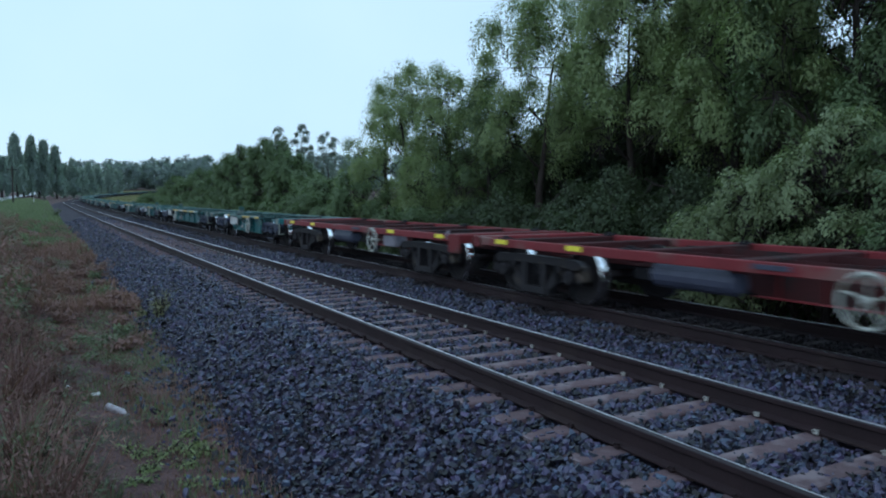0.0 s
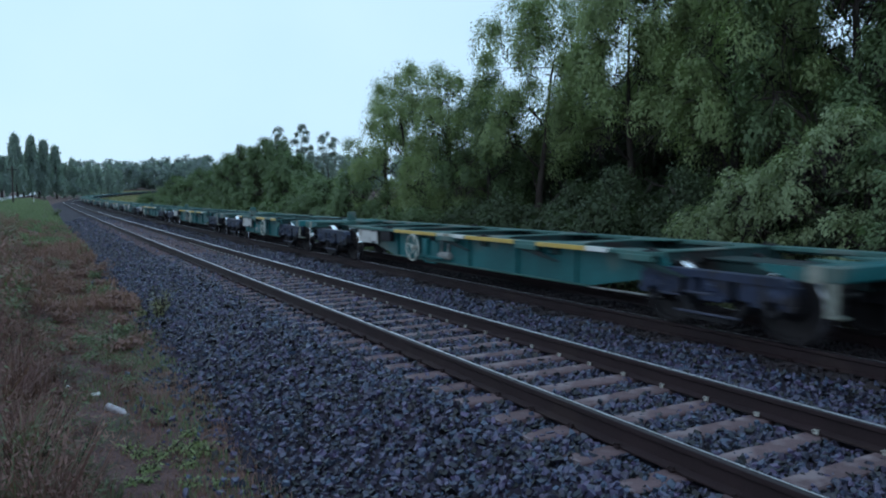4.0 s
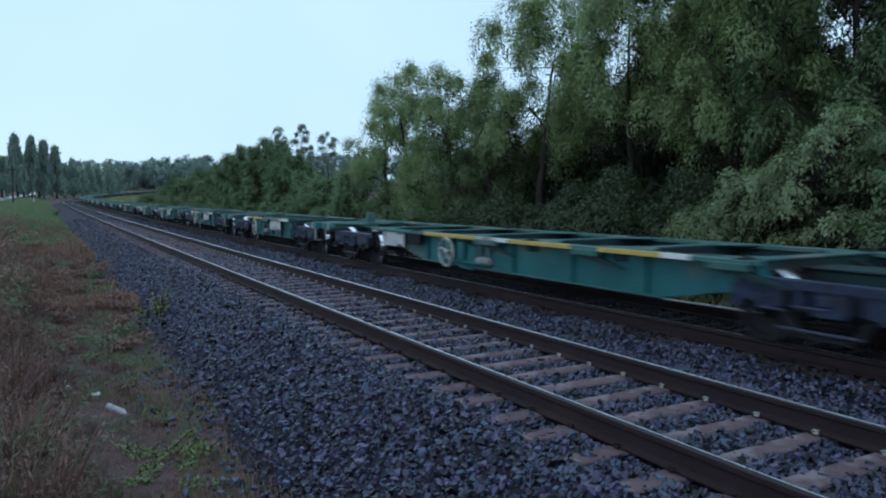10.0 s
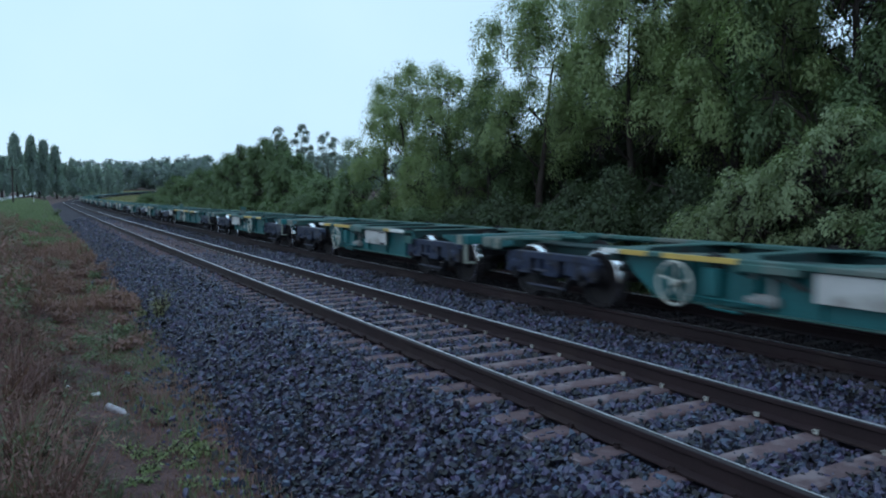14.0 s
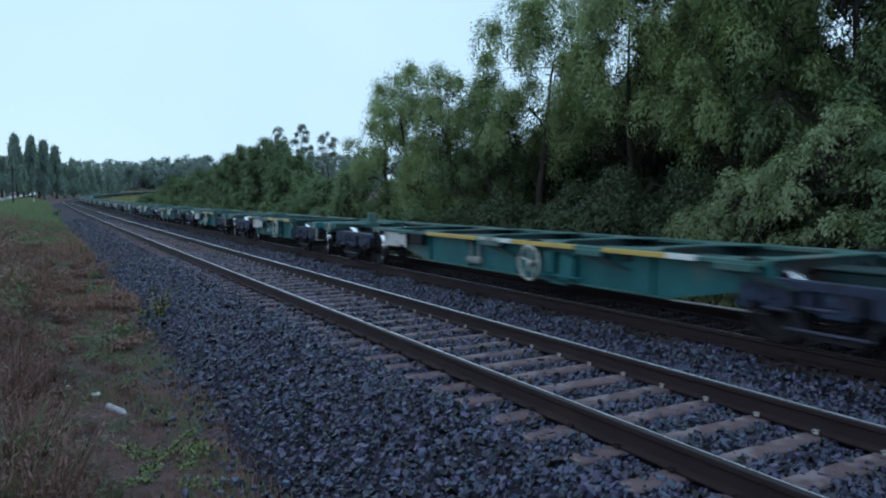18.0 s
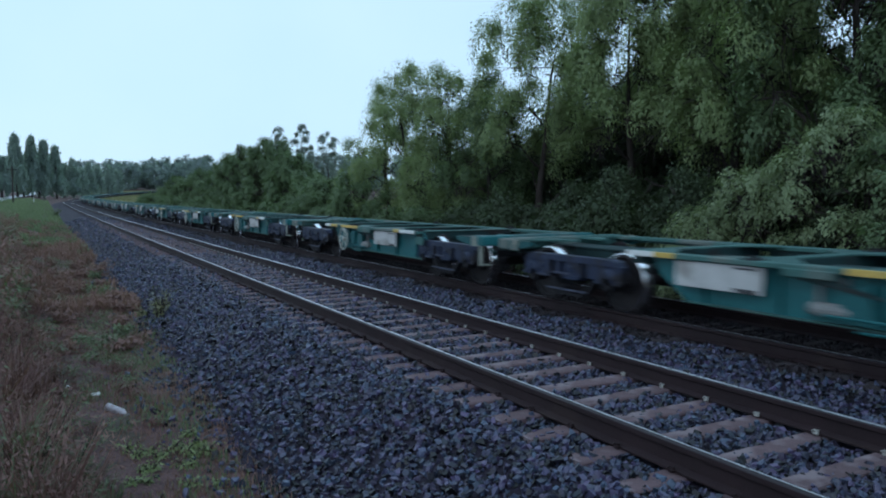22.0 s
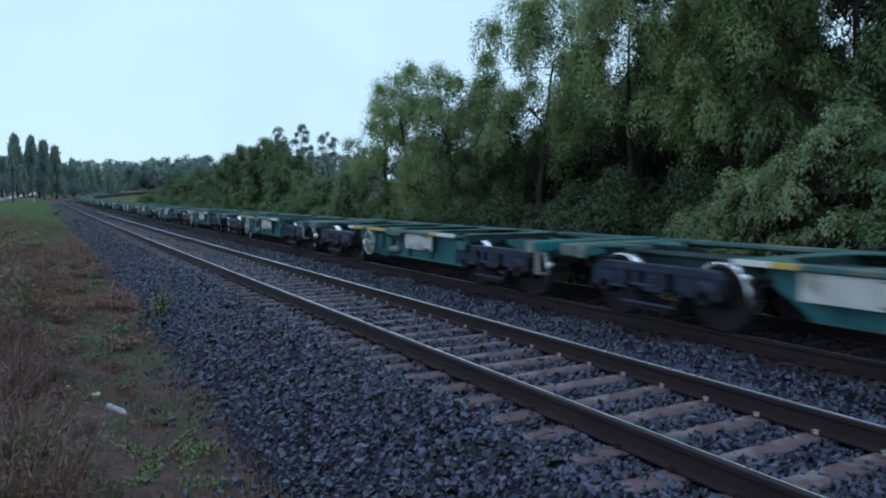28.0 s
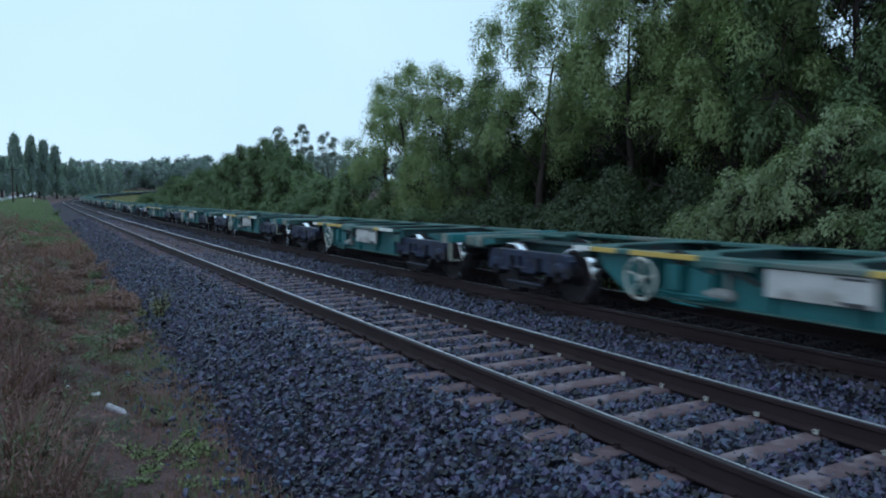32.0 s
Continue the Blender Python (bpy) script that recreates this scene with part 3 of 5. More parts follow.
def wagon_body(w, half, pivots, paint, top, colour, kind, web_poly, front, rear):
    """Frame of a container wagon: deep side webs between the bogies, a spine, cross-bearers, end plates and headstocks."""
    e = half - 0.55
    for s in (-1, 1):
        x = s * (HALF - 0.17 if kind != "red" else 0.48)
        g = Shape().prism(web_poly, x - 0.01, x + 0.01)
        lows = [q for q in web_poly if q[1] < 0.5]
        if lows:
            y0, y1, z = min(q[0] for q in lows), max(q[0] for q in lows), min(q[1] for q in lows)
        # inner webs take the shaded copy, so the deck bays look dark
        part("side_web", g, M_RED_SHADED if kind == "red" else paint if s < 0 else M_GREEN_SHADED, w)
        if lows:
            # flange in the lighter paint, a painted highlight along the web's foot
            part("web_flange", Shape().box(x - 0.07, x + 0.07, y0, y1, z - 0.018, z + 0.002, 0.004), top, w, "lower flange in lighter paint, as if lit from above")
            rib = Shape().box(min(s * 0.012, s * 0.06), max(s * 0.012, s * 0.06), -0.007, 0.007, z + 0.004, DECK - 0.06).mesh("stiffener", paint)
            for k in range(5):
                part("stiffener", rib, None, w, at=pose(x, y0 + 0.3 + (y1 - y0 - 0.6) * k / 4, 0))
        if kind == "red":
            r = Shape().box(s * (HALF - 0.05) - 0.05, s * (HALF - 0.05) + 0.05, -e - 0.1, e + 0.1, 0.80, DECK, 0.008)
        else:
            r = Shape().box(s * (HALF - 0.11) - 0.11, s * (HALF - 0.11) + 0.11, front if s < 0 else -e, rear if s < 0 else e, DECK - 0.058, DECK, 0.008)
            if s > 0:
                r.box(HALF - 0.05, HALF - 0.02, -e, e, DECK - 0.10, DECK - 0.03)
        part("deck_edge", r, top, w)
    spine = Shape().box(-0.26, 0.26, -e, e, 0.60, 0.80, 0.015)
    spine.box(-0.30, 0.30, -e, e, 0.80, 0.825, 0.006)
    part("centre_sill", spine, M_RED_SHADED if kind == "red" else M_GREEN_SHADED, w, "grimy centre sill, darkened for shade")
    part("belly_girder", Shape().box(-0.22, 0.22, -pivots + 1.3, pivots - 1.3, 0.40, 0.66, 0.02), M_UNDER, w)
    for s in (-1, 1):
        part("headstock", Shape().box(-HALF, HALF, s * (e + 0.15) - 0.15, s * (e + 0.15) + 0.15, 0.77, DECK + 0.015, 0.02), paint if s < 0 else top, w)
        for q in (-1, 1):
            yc = s * (e + (0.15 if kind == "red" else 0.04 if s < 0 else -0.185))
            cap = Shape().box(q * HALF - 0.012, q * HALF + 0.012, yc - 0.09, yc + 0.09, 0.765, DECK + 0.012, 0.004)
            part("headstock_cap", cap, M_CAP if kind != "red" else M_RED, w, "pale painted headstock end" if kind != "red" else "")
        coupler(w, s * half, s)
        if kind != "red":
            for q in (-1, 1):
                part("end_gusset", Shape().prism(end_gusset(s, e, q), DECK - 0.035, DECK - 0.008, "z"), top, w)
                part("gusset_lip", Shape().prism([(s * (e - 0.62), 0.86), (s * (e - 0.2), 0.775), (s * (e + 0.02), 0.775), (s * (e + 0.02), 0.915), (s * (e - 0.62), 0.915)], q * (HALF - 0.03) - 0.012, q * (HALF - 0.03) + 0.012), paint, w)
        st = Shape()
        x = -1.22
        if kind != "red" and s < 0:
            st.box(x - 0.02, x, s * (e + 0.22) - 0.055, s * (e + 0.22) + 0.055, 0.45, 0.79, 0.006)
            st.box(x - 0.02, x + 0.16, s * (e + 0.22) - 0.075, s * (e + 0.22) + 0.075, 0.43, 0.455, 0.005)
            part("step_plate", st, M_CAP, w, "pale painted end step")
            st = Shape()
        st.tube([(x, s * (e + 0.14), 0.79), (x - 0.01, s * (e + 0.14), 0.47), (x - 0.01, s * (e + 0.31), 0.47), (x, s * (e + 0.31), 0.79)], 0.013, 6)
        part("step_iron", st, M_UNDER, w, "bent step iron")
        hose = Shape().tube([(-0.35, s * (e + 0.25), 0.66), (-0.4, s * (half - 0.05), 0.55), (-0.3, s * (half - 0.02), 0.36), (-0.12, s * half, 0.30)], 0.022, 7)
        part("brake_hose", hose, M_UNDER, w, "black rubber brake hose")
    span = rear - front
    fr = [0.015, 0.21, 0.405, 0.60, 0.795, 0.985] if kind == "long" else [0.02, 0.34, 0.66, 0.98]
    if kind == "red":
        fr = [0.06, 0.19, 0.34, 0.5, 0.66, 0.81, 0.94]
    for i, k in enumerate(fr):
        y = front + k * span
        cb = Shape().box(-HALF + 0.12, HALF - 0.12, y - 0.11, y + 0.11, DECK - 0.17, DECK - 0.012, 0.012)
        # bearers in the shaded copy too, as the depth of the bays
        part("cross_bearer", cb, M_RED_SHADED if kind == "red" else M_GREEN_SHADED, w)
        if kind != "red":
            # deck plate over the bearer, with hollow corners that round off the bays
            lo, hi = (0.0 if k < 0.1 else 1.0), (0.0 if k > 0.9 else 1.0)
            rim = [(0.0, 0.0)] + [(0.55 * (1 - math.cos(math.pi / 2 * j / 5)) + 0.02, 0.46 * (1 - math.sin(math.pi / 2 * (1 - j / 5)))) for j in range(6)]
            edge = [(0.50 + p, 0.11 + q) for p, q in rim]
            up = [(-p, y + (q if hi else 0.13)) for p, q in reversed(edge)] + [(p, y + (q if hi else 0.13)) for p, q in edge]
            down = [(p, y - (q if lo else 0.13)) for p, q in reversed(edge)] + [(-p, y - (q if lo else 0.13)) for p, q in edge]
            part("deck_plate", Shape().prism(up + down, DECK - 0.012, DECK + 0.003, "z"), top, w)
        if i % 2 == 0:
            for s in (-1, 1):
                xx = s * (HALF - 0.12)
                tw = Shape().box(xx - 0.10, xx + 0.10, y - 0.09, y + 0.09, DECK - 0.01, DECK + 0.018, 0.008)
                tw.box(xx - 0.03, xx + 0.03, y - 0.05, y + 0.05, DECK + 0.016, DECK + 0.05, 0.012)
                part("twist_lock", tw, M_UNDER, w, "container twist lock")
    bogie(w, -pivots, colour)
    bogie(w, pivots - (0.05 if kind != "red" else 0.0), colour)


def stripe(w, y0, y1, mat, label):
    part("paint_stripe", Shape().box(-HALF - 0.003, -HALF + 0.06, y0, y1, DECK - 0.056, DECK + 0.004), mat, w, label)


def data_panel(w, y0, y1, z0=0.56, z1=0.86):
    x = -HALF + 0.055
    p = part("data_panel", Shape().box(x - 0.02, x + 0.01, y0, y1, z0, z1, 0.004), M_CREAM, w, "weathered pale stencil panel")
    span = y1 - y0
    for k, (a, b, zz) in enumerate(((0.70, 0.95, 0.90), (0.70, 0.95, 0.12), (0.74, 0.95, 0.05))):
        part("stencil_bar", Shape().box(x - 0.023, x - 0.019, y1 - b * span, y1 - a * span, z0 + zz * (z1 - z0) - 0.012, z0 + zz * (z1 - z0) + 0.012), M_INK, p)


def tank(w, y0, y1, z, r, x, mat, name="air_reservoir", label=""):
    sh = Shape()
    sh.tube([(x, y0, z), (x, y0 + 0.06, z), (x, y1 - 0.06, z), (x, y1, z)], [r * 0.7, r, r, r * 0.7], 14)
    for y in (y0 + 0.2 * (y1 - y0), y1 - 0.2 * (y1 - y0)):
        sh.box(x - 0.02, x + 0.02, y - 0.02, y + 0.02, z, DECK - 0.1)
    part(name, sh, mat, w, label, smooth=False)


def brake_gear(w, y, s=1):
    """Bracket, rods and levers round the hand brake."""
    x = -HALF + 0.05
    sh = Shape().box(x - 0.03, x + 0.08, y - s * 0.42 - 0.10, y - s * 0.42 + 0.10, 0.48, 0.80, 0.015)
    sh.box(x + 0.02, x + 0.07, y - 0.10, y + 0.10, 0.50, 0.88, 0.012)
    sh.tube([(x, y - s * 1.15, 0.45), (x, y + s * 0.1, 0.45)], 0.018, 6)
    sh.tube([(x, y - s * 0.3, 0.45), (x + 0.02, y - s * 0.38, 0.34), (x + 0.02, y - s * 0.8, 0.33)], 0.016, 6)
    part("brake_rigging", sh, M_GREEN, w, "brake rods and bracket")
    part("chain_guard", Shape().prism([(y - s * 0.62, 0.40), (y - s * 0.95, 0.42), (y - s * 1.0, 0.72), (y - s * 0.70, 0.78)], x, x + 0.05), M_GREEN, w)


def hand_wheel(w, y, z, mat=M_PALE):
    part("hand_brake_wheel", spoked_wheel(), mat, w, "pale spoked hand brake wheel", pose(-HALF - 0.03, y, z), smooth=True)


def pocket(w, y0, y1, mat, reach=0.8):
    """A container pedestal: a folded bracket on the deck edge with a sloping gusset below it."""
    sh = Shape().box(-HALF - 0.012, -HALF + 0.10, y0, y1, 0.80, 0.895, 0.012)
    part("container_bracket", sh, mat, w)
    c = (y0 + y1) / 2
    # gusset coloured as the shadow below the bracket
    part("gusset", Shape().prism([(c + 0.24, 0.80), (c - 0.24, 0.80), (c - reach, 0.67), (c - reach + 0.04, 0.65), (c - 0.1, 0.75)], -HALF + 0.03, -HALF + 0.06), M_GREEN_SHADED, w)


def deck_box(w, y):
    part("deck_box", Shape().box(0.02, 0.24, y - 0.15, y, DECK - 0.02, DECK + 0.27, 0.015), M_GREEN_TOP, w, "small green box on the end platform")


SHORT_WEB = [(-3.0, 0.37), (1.55, 0.37), (1.98, 0.66), (2.12, 0.90), (-2.95, 0.90), (-3.12, 0.72)]
LONG_WEB = [(-5.5, 0.60), (-4.25, 0.37), (2.35, 0.37), (3.2, 0.52), (4.16, 0.68), (4.32, 0.90), (-5.6, 0.90), (-5.75, 0.72)]
RED_WEB = [(-2.7, 0.45), (0.2, 0.45), (1.0, 0.74), (2.2, 0.76), (2.2, 0.90), (-3.0, 0.90), (-3.0, 0.76)]


def short_wagon(turned, box=False):
    """The short green wagon; turned: hand brake towards the front, panel towards the rear."""
    if turned:
        label = "short teal green flat wagon, pale panel near its rear bogie"
    else:
        label = "short teal green flat wagon, hand wheel near its rear bogie"
    w = thing("flat_wagon", label, "wagon", "goods train")
    wagon_body(w, 5.70, 3.83, M_GREEN, M_GREEN_TOP, "blue", "short", SHORT_WEB, -2.95, 2.42)
    if turned:
        data_panel(w, 0.42, 1.62)
        hand_wheel(w, -1.46, 0.60)
        brake_gear(w, -1.42, -1)
        tank(w, -0.55, -0.1, 0.50, 0.075, -1.14, M_STEP, "brake_cylinder", "dull grey brake cylinder")
        pocket(w, -0.40, 0.15, M_GREEN_TOP)
        if box:
            deck_box(w, 5.40)
        for y0, y1, m in ((1.95, 2.42, M_WHITE), (1.62, 1.95, M_YELLOW), (-0.95, -0.52, M_YELLOW), (-1.6, -1.0, M_YELLOW), (-2.9, -2.3, M_YELLOW)):
            stripe(w, y0, y1, m, "faded yellow stripe" if m is M_YELLOW else "faded white stripe")
    else:
        data_panel(w, -1.86, -0.70)
        hand_wheel(w, 1.07, 0.585)
        brake_gear(w, 1.0)
        tank(w, -0.25, 0.15, 0.50, 0.075, -1.14, M_STEP, "brake_cylinder", "dull grey brake cylinder")
        pocket(w, -0.55, 0.20, M_GREEN_TOP, 0.48)
        for y0, y1, m in ((2.08, 2.42, M_WHITE), (1.56, 2.05, M_YELLOW), (0.2, 1.3, M_YELLOW), (-2.10, -1.82, M_YELLOW), (-2.85, -2.12, M_WHITE)):
            stripe(w, y0, y1, m, "faded yellow stripe" if m is M_YELLOW else "faded white stripe")
    tank(w, -2.0, -0.4, 0.52, 0.15, 0.60, M_UNDER, label="sooty air reservoir")
    part("end_tab", Shape().box(-HALF + 0.04, -HALF + 0.07, -3.12, -2.80, 0.66, 0.82, 0.006), M_GREEN_TOP, w)
    return w


def long_wagon(brake_y):
    if brake_y > 0:
        label = "long teal green flat wagon, hand wheel towards its rear"
    else:
        label = "long teal green flat wagon, hand wheel towards its front"
    w = thing("flat_wagon", label, "wagon", "goods train")
    wagon_body(w, 8.257, 6.34, M_GREEN, M_GREEN_TOP, "blue", "long", LONG_WEB, -5.6, 4.65)
    data_panel(w, 3.0, 4.08, 0.57, 0.88)
    hand_wheel(w, brake_y, 0.60)
    brake_gear(w, brake_y)
    ty = brake_y + 1.6 if brake_y < 0 else brake_y - 1.35
    tank(w, ty, ty + 0.45, 0.50, 0.075, -1.14, M_STEP, "brake_cylinder", "dull grey brake cylinder")
    tank(w, -1.0, 0.8, 0.52, 0.16, 0.60, M_UNDER, label="sooty air reservoir")
    part("valve_box", Shape().box(-HALF + 0.02, -HALF + 0.12, 2.25, 2.78, 0.66, 0.88, 0.012), M_UNDER, w, "dark valve box")
    for y0, y1, m in ((0.1, 2.0, M_YELLOW), (-0.95, -0.62, M_WHITE), (-2.55, -1.0, M_YELLOW), (-4.3, -3.15, M_YELLOW), (-4.75, -4.3, M_WHITE), (-0.6, 0.05, M_PALE)):
        stripe(w, y0, y1, m, "faded yellow stripe" if m is M_YELLOW else "faded white stripe")
    for y0, y1 in ((-0.62, 0.05), (-3.12, -2.58), (-5.55, -5.0)):
        pocket(w, y0, y1, M_GREEN_TOP)
    part("train_pipe", Shape().tube([(-1.10, -5.6, 0.36), (-1.10, -4.2, 0.345)], 0.014, 7), M_STEP, w, "thin grey train pipe")
    deck_box(w, 7.95)
    return w


def red_wagon():
    w = thing("flat_wagon", "red container flat wagon with bright yellow marker plates", "wagon", "goods train")
    wagon_body(w, 5.70, 3.83, M_RED, M_RED_TOP, "dark", "red", RED_WEB, -5.2, 5.2)
    for y in (4.55, 2.68, -2.5, -4.72):
        part("marker_plate", Shape().box(-HALF - 0.012, -HALF + 0.02, y - 0.17, y + 0.17, 0.845, 0.918, 0.003), M_YELLOW_BRIGHT, w, "bright yellow marker plate")
    hand_wheel(w, -1.55, 0.65)
    tank(w, 0.0, 1.30, 0.64, 0.16, -1.02, M_TANK, label="blue-grey air reservoir")
    part("brake_box", Shape().box(-1.20, -0.9, -2.62, -2.0, 0.54, 0.80, 0.02), M_GREY_BOX, w, "scuffed grey brake box")
    part("red_plate", Shape().box(-1.275, -1.235, -5.52, -5.10, 0.60, 0.94, 0.01), M_RED, w, "red end plate")
    part("grey_plate", Shape().box(-1.266, -1.235, -0.75, -0.30, 0.85, 0.905, 0.003), M_TANK, w)
    part("rag", Shape().tube([(-1.23, -5.0, 0.84), (-1.235, -5.01, 0.95), (-1.22, -5.03, 1.0)], [0.03, 0.035, 0.02], 8), M_GREY_BOX, w, "small pale rag tied on the deck end")
    return w


RED, SHORT, TURNED, BOXED = red_wagon(), short_wagon(False), short_wagon(True), short_wagon(True, True)
LONG, LONG_REAR = long_wagon(-1.5), long_wagon(1.05)
# the train, from its front: kinds in order, then more of the same round the bend
KINDS = "RR" + "BlBLlSSSBLTTSSSTSSSSSS" + "LTSlSSTLSSBSLTSlSSTSLSSTlSS"
PROTOS = {"R": (RED, 5.70), "S": (SHORT, 5.70), "T": (TURNED, 5.70), "B": (BOXED, 5.70), "L": (LONG, 8.257), "l": (LONG_REAR, 8.257)}
WAGONS = []
start = 11.14 - 11.40
taken = set()
for kind in KINDS:
    proto, half = PROTOS[kind]
    wagon = proto if kind not in taken else copy_thing(proto, Matrix.Identity(4))
    taken.add(kind)
    WAGONS.append((wagon, start + half))
    start += 2 * half


def gone(t):
    """Metres that the train has run after t seconds."""
    return 7.4455 * t + 0.01611 * t * t - 0.0002 * t ** 3


# ---- trees, shrubs and weeds ----
def leaves(centres, radii, count, size, droop, seed, flat=0.7, slim=0.42, tri=False):
    """Leaves round clump centres (k, 3) of radii (k,): diamonds that hang and turn at random, thicker towards the outside."""
    r = np.random.RandomState(seed)
    w = radii ** 2
    pick = r.choice(len(centres), count, p=w / w.sum())
    d = r.normal(size=(count, 3))
    d /= np.linalg.norm(d, axis=1)[:, None]
    rad = r.uniform(0.15, 1.0, count) ** 0.5
    off = d * (radii[pick] * rad)[:, None] * np.array([1, 1, flat])
    off[:, 2] -= droop * (off[:, 0] ** 2 + off[:, 1] ** 2) / radii[pick]
    pos = centres[pick] + off
    ax = d * np.array([1, 1, 0.3]) + r.normal(size=(count, 3)) * 0.45 + np.array([0, 0, -0.8 * droop - 0.1])
    ax /= np.linalg.norm(ax, axis=1)[:, None]
    nr = d * 0.6 + r.normal(size=(count, 3)) * 0.3 + np.array([0, 0, 0.9])
    side = np.cross(ax, nr)
    side /= np.linalg.norm(side, axis=1)[:, None] + 1e-9
    ln = size * r.uniform(0.6, 1.4, count)[:, None]
    wd = ln * slim * r.uniform(0.7, 1.2, count)[:, None]
    if tri:
        return np.stack([pos - side * wd * 0.5, pos + side * wd * 0.5, pos + ax * ln], 1)
    return np.stack([pos, pos + ax * ln * 0.45 + side * wd * 0.5, pos + ax * ln, pos + ax * ln * 0.5 - side * wd * 0.5], 1)


def trunk_shape(height, r0, lean, limbs, spread, seed):
    """A leaning, tapered trunk with limbs that fork; returns it and the limbs' tips."""
    r = random.Random(seed)
    sh = Shape()
    pts = [(lean[0] * k * k, lean[1] * k * k, -0.4 + (height + 0.4) * k) for k in (0, 0.15, 0.35, 0.6, 0.85, 1.0)]
    pts = [(x + r.uniform(-0.12, 0.12) * (i > 0), y + r.uniform(-0.12, 0.12) * (i > 0), z) for i, (x, y, z) in enumerate(pts)]
    sh.tube(pts, [r0 * 1.35, r0, r0 * 0.75, r0 * 0.5, r0 * 0.25, r0 * 0.08], 10)
    tips = []
    for k in range(limbs):
        f = 0.15 + 0.75 * k / limbs
        i = min(int(f * 5), 4)
        b = Vector(pts[i]).lerp(Vector(pts[i + 1]), f * 5 - i)
        a = k * 2.4 + r.uniform(-0.4, 0.4)
        reach = spread * (1.15 - 0.6 * f) * r.uniform(0.7, 1.1)
        mid = b + Vector((math.cos(a) * reach * 0.5, math.sin(a) * reach * 0.5, reach * r.uniform(0.3, 0.55)))
        tip = b + Vector((math.cos(a) * reach, math.sin(a) * reach, reach * r.uniform(0.35, 0.75)))
        sh.tube([b, b.lerp(mid, 0.5) + Vector((0, 0, -0.05 * reach)), mid, tip], [r0 * 0.45 * (1.1 - f), r0 * 0.36 * (1.1 - f), r0 * 0.25 * (1.1 - f), r0 * 0.06], 7)
        tips.append(tip)
        for _ in range(2):
            q = mid.lerp(tip, r.uniform(0.1, 0.7))
            e = q + Vector((r.uniform(-1, 1), r.uniform(-1, 1), r.uniform(-0.1, 0.8))) * reach * 0.4
            sh.tube([q, q.lerp(e, 0.5) + Vector((0, 0, 0.08)), e], [r0 * 0.14, r0 * 0.08, r0 * 0.03], 5)
            tips.append(e)
    return sh, tips


def bough_heads(height, spread, bare, count, size, seed, tips=(), stagger=0.3):
    """Where the boughs end: points spread over an uneven crown outline, and some of the limbs' tips."""
    r = np.random.RandomState(seed)
    heads = [np.array(q) for q in tips]
    for k in range(count):
        u = (k + r.uniform(0, 1)) / count
        z = height * (bare + (1.0 - bare) * u) - size * 0.5
        wide = spread * math.sin(math.pi * (0.16 + 0.80 * u)) ** 0.55
        a = k * 2.39996 + r.uniform(-0.5, 0.5)
        d = max(0.0, wide - size * 0.5) * (0.80 + 0.26 * math.sin(2 * a + seed) + stagger * r.uniform(-0.7, 0.5))
        heads.append(np.array([d * math.cos(a), d * math.sin(a), max(z, 0.1)]))
    return np.array(heads)


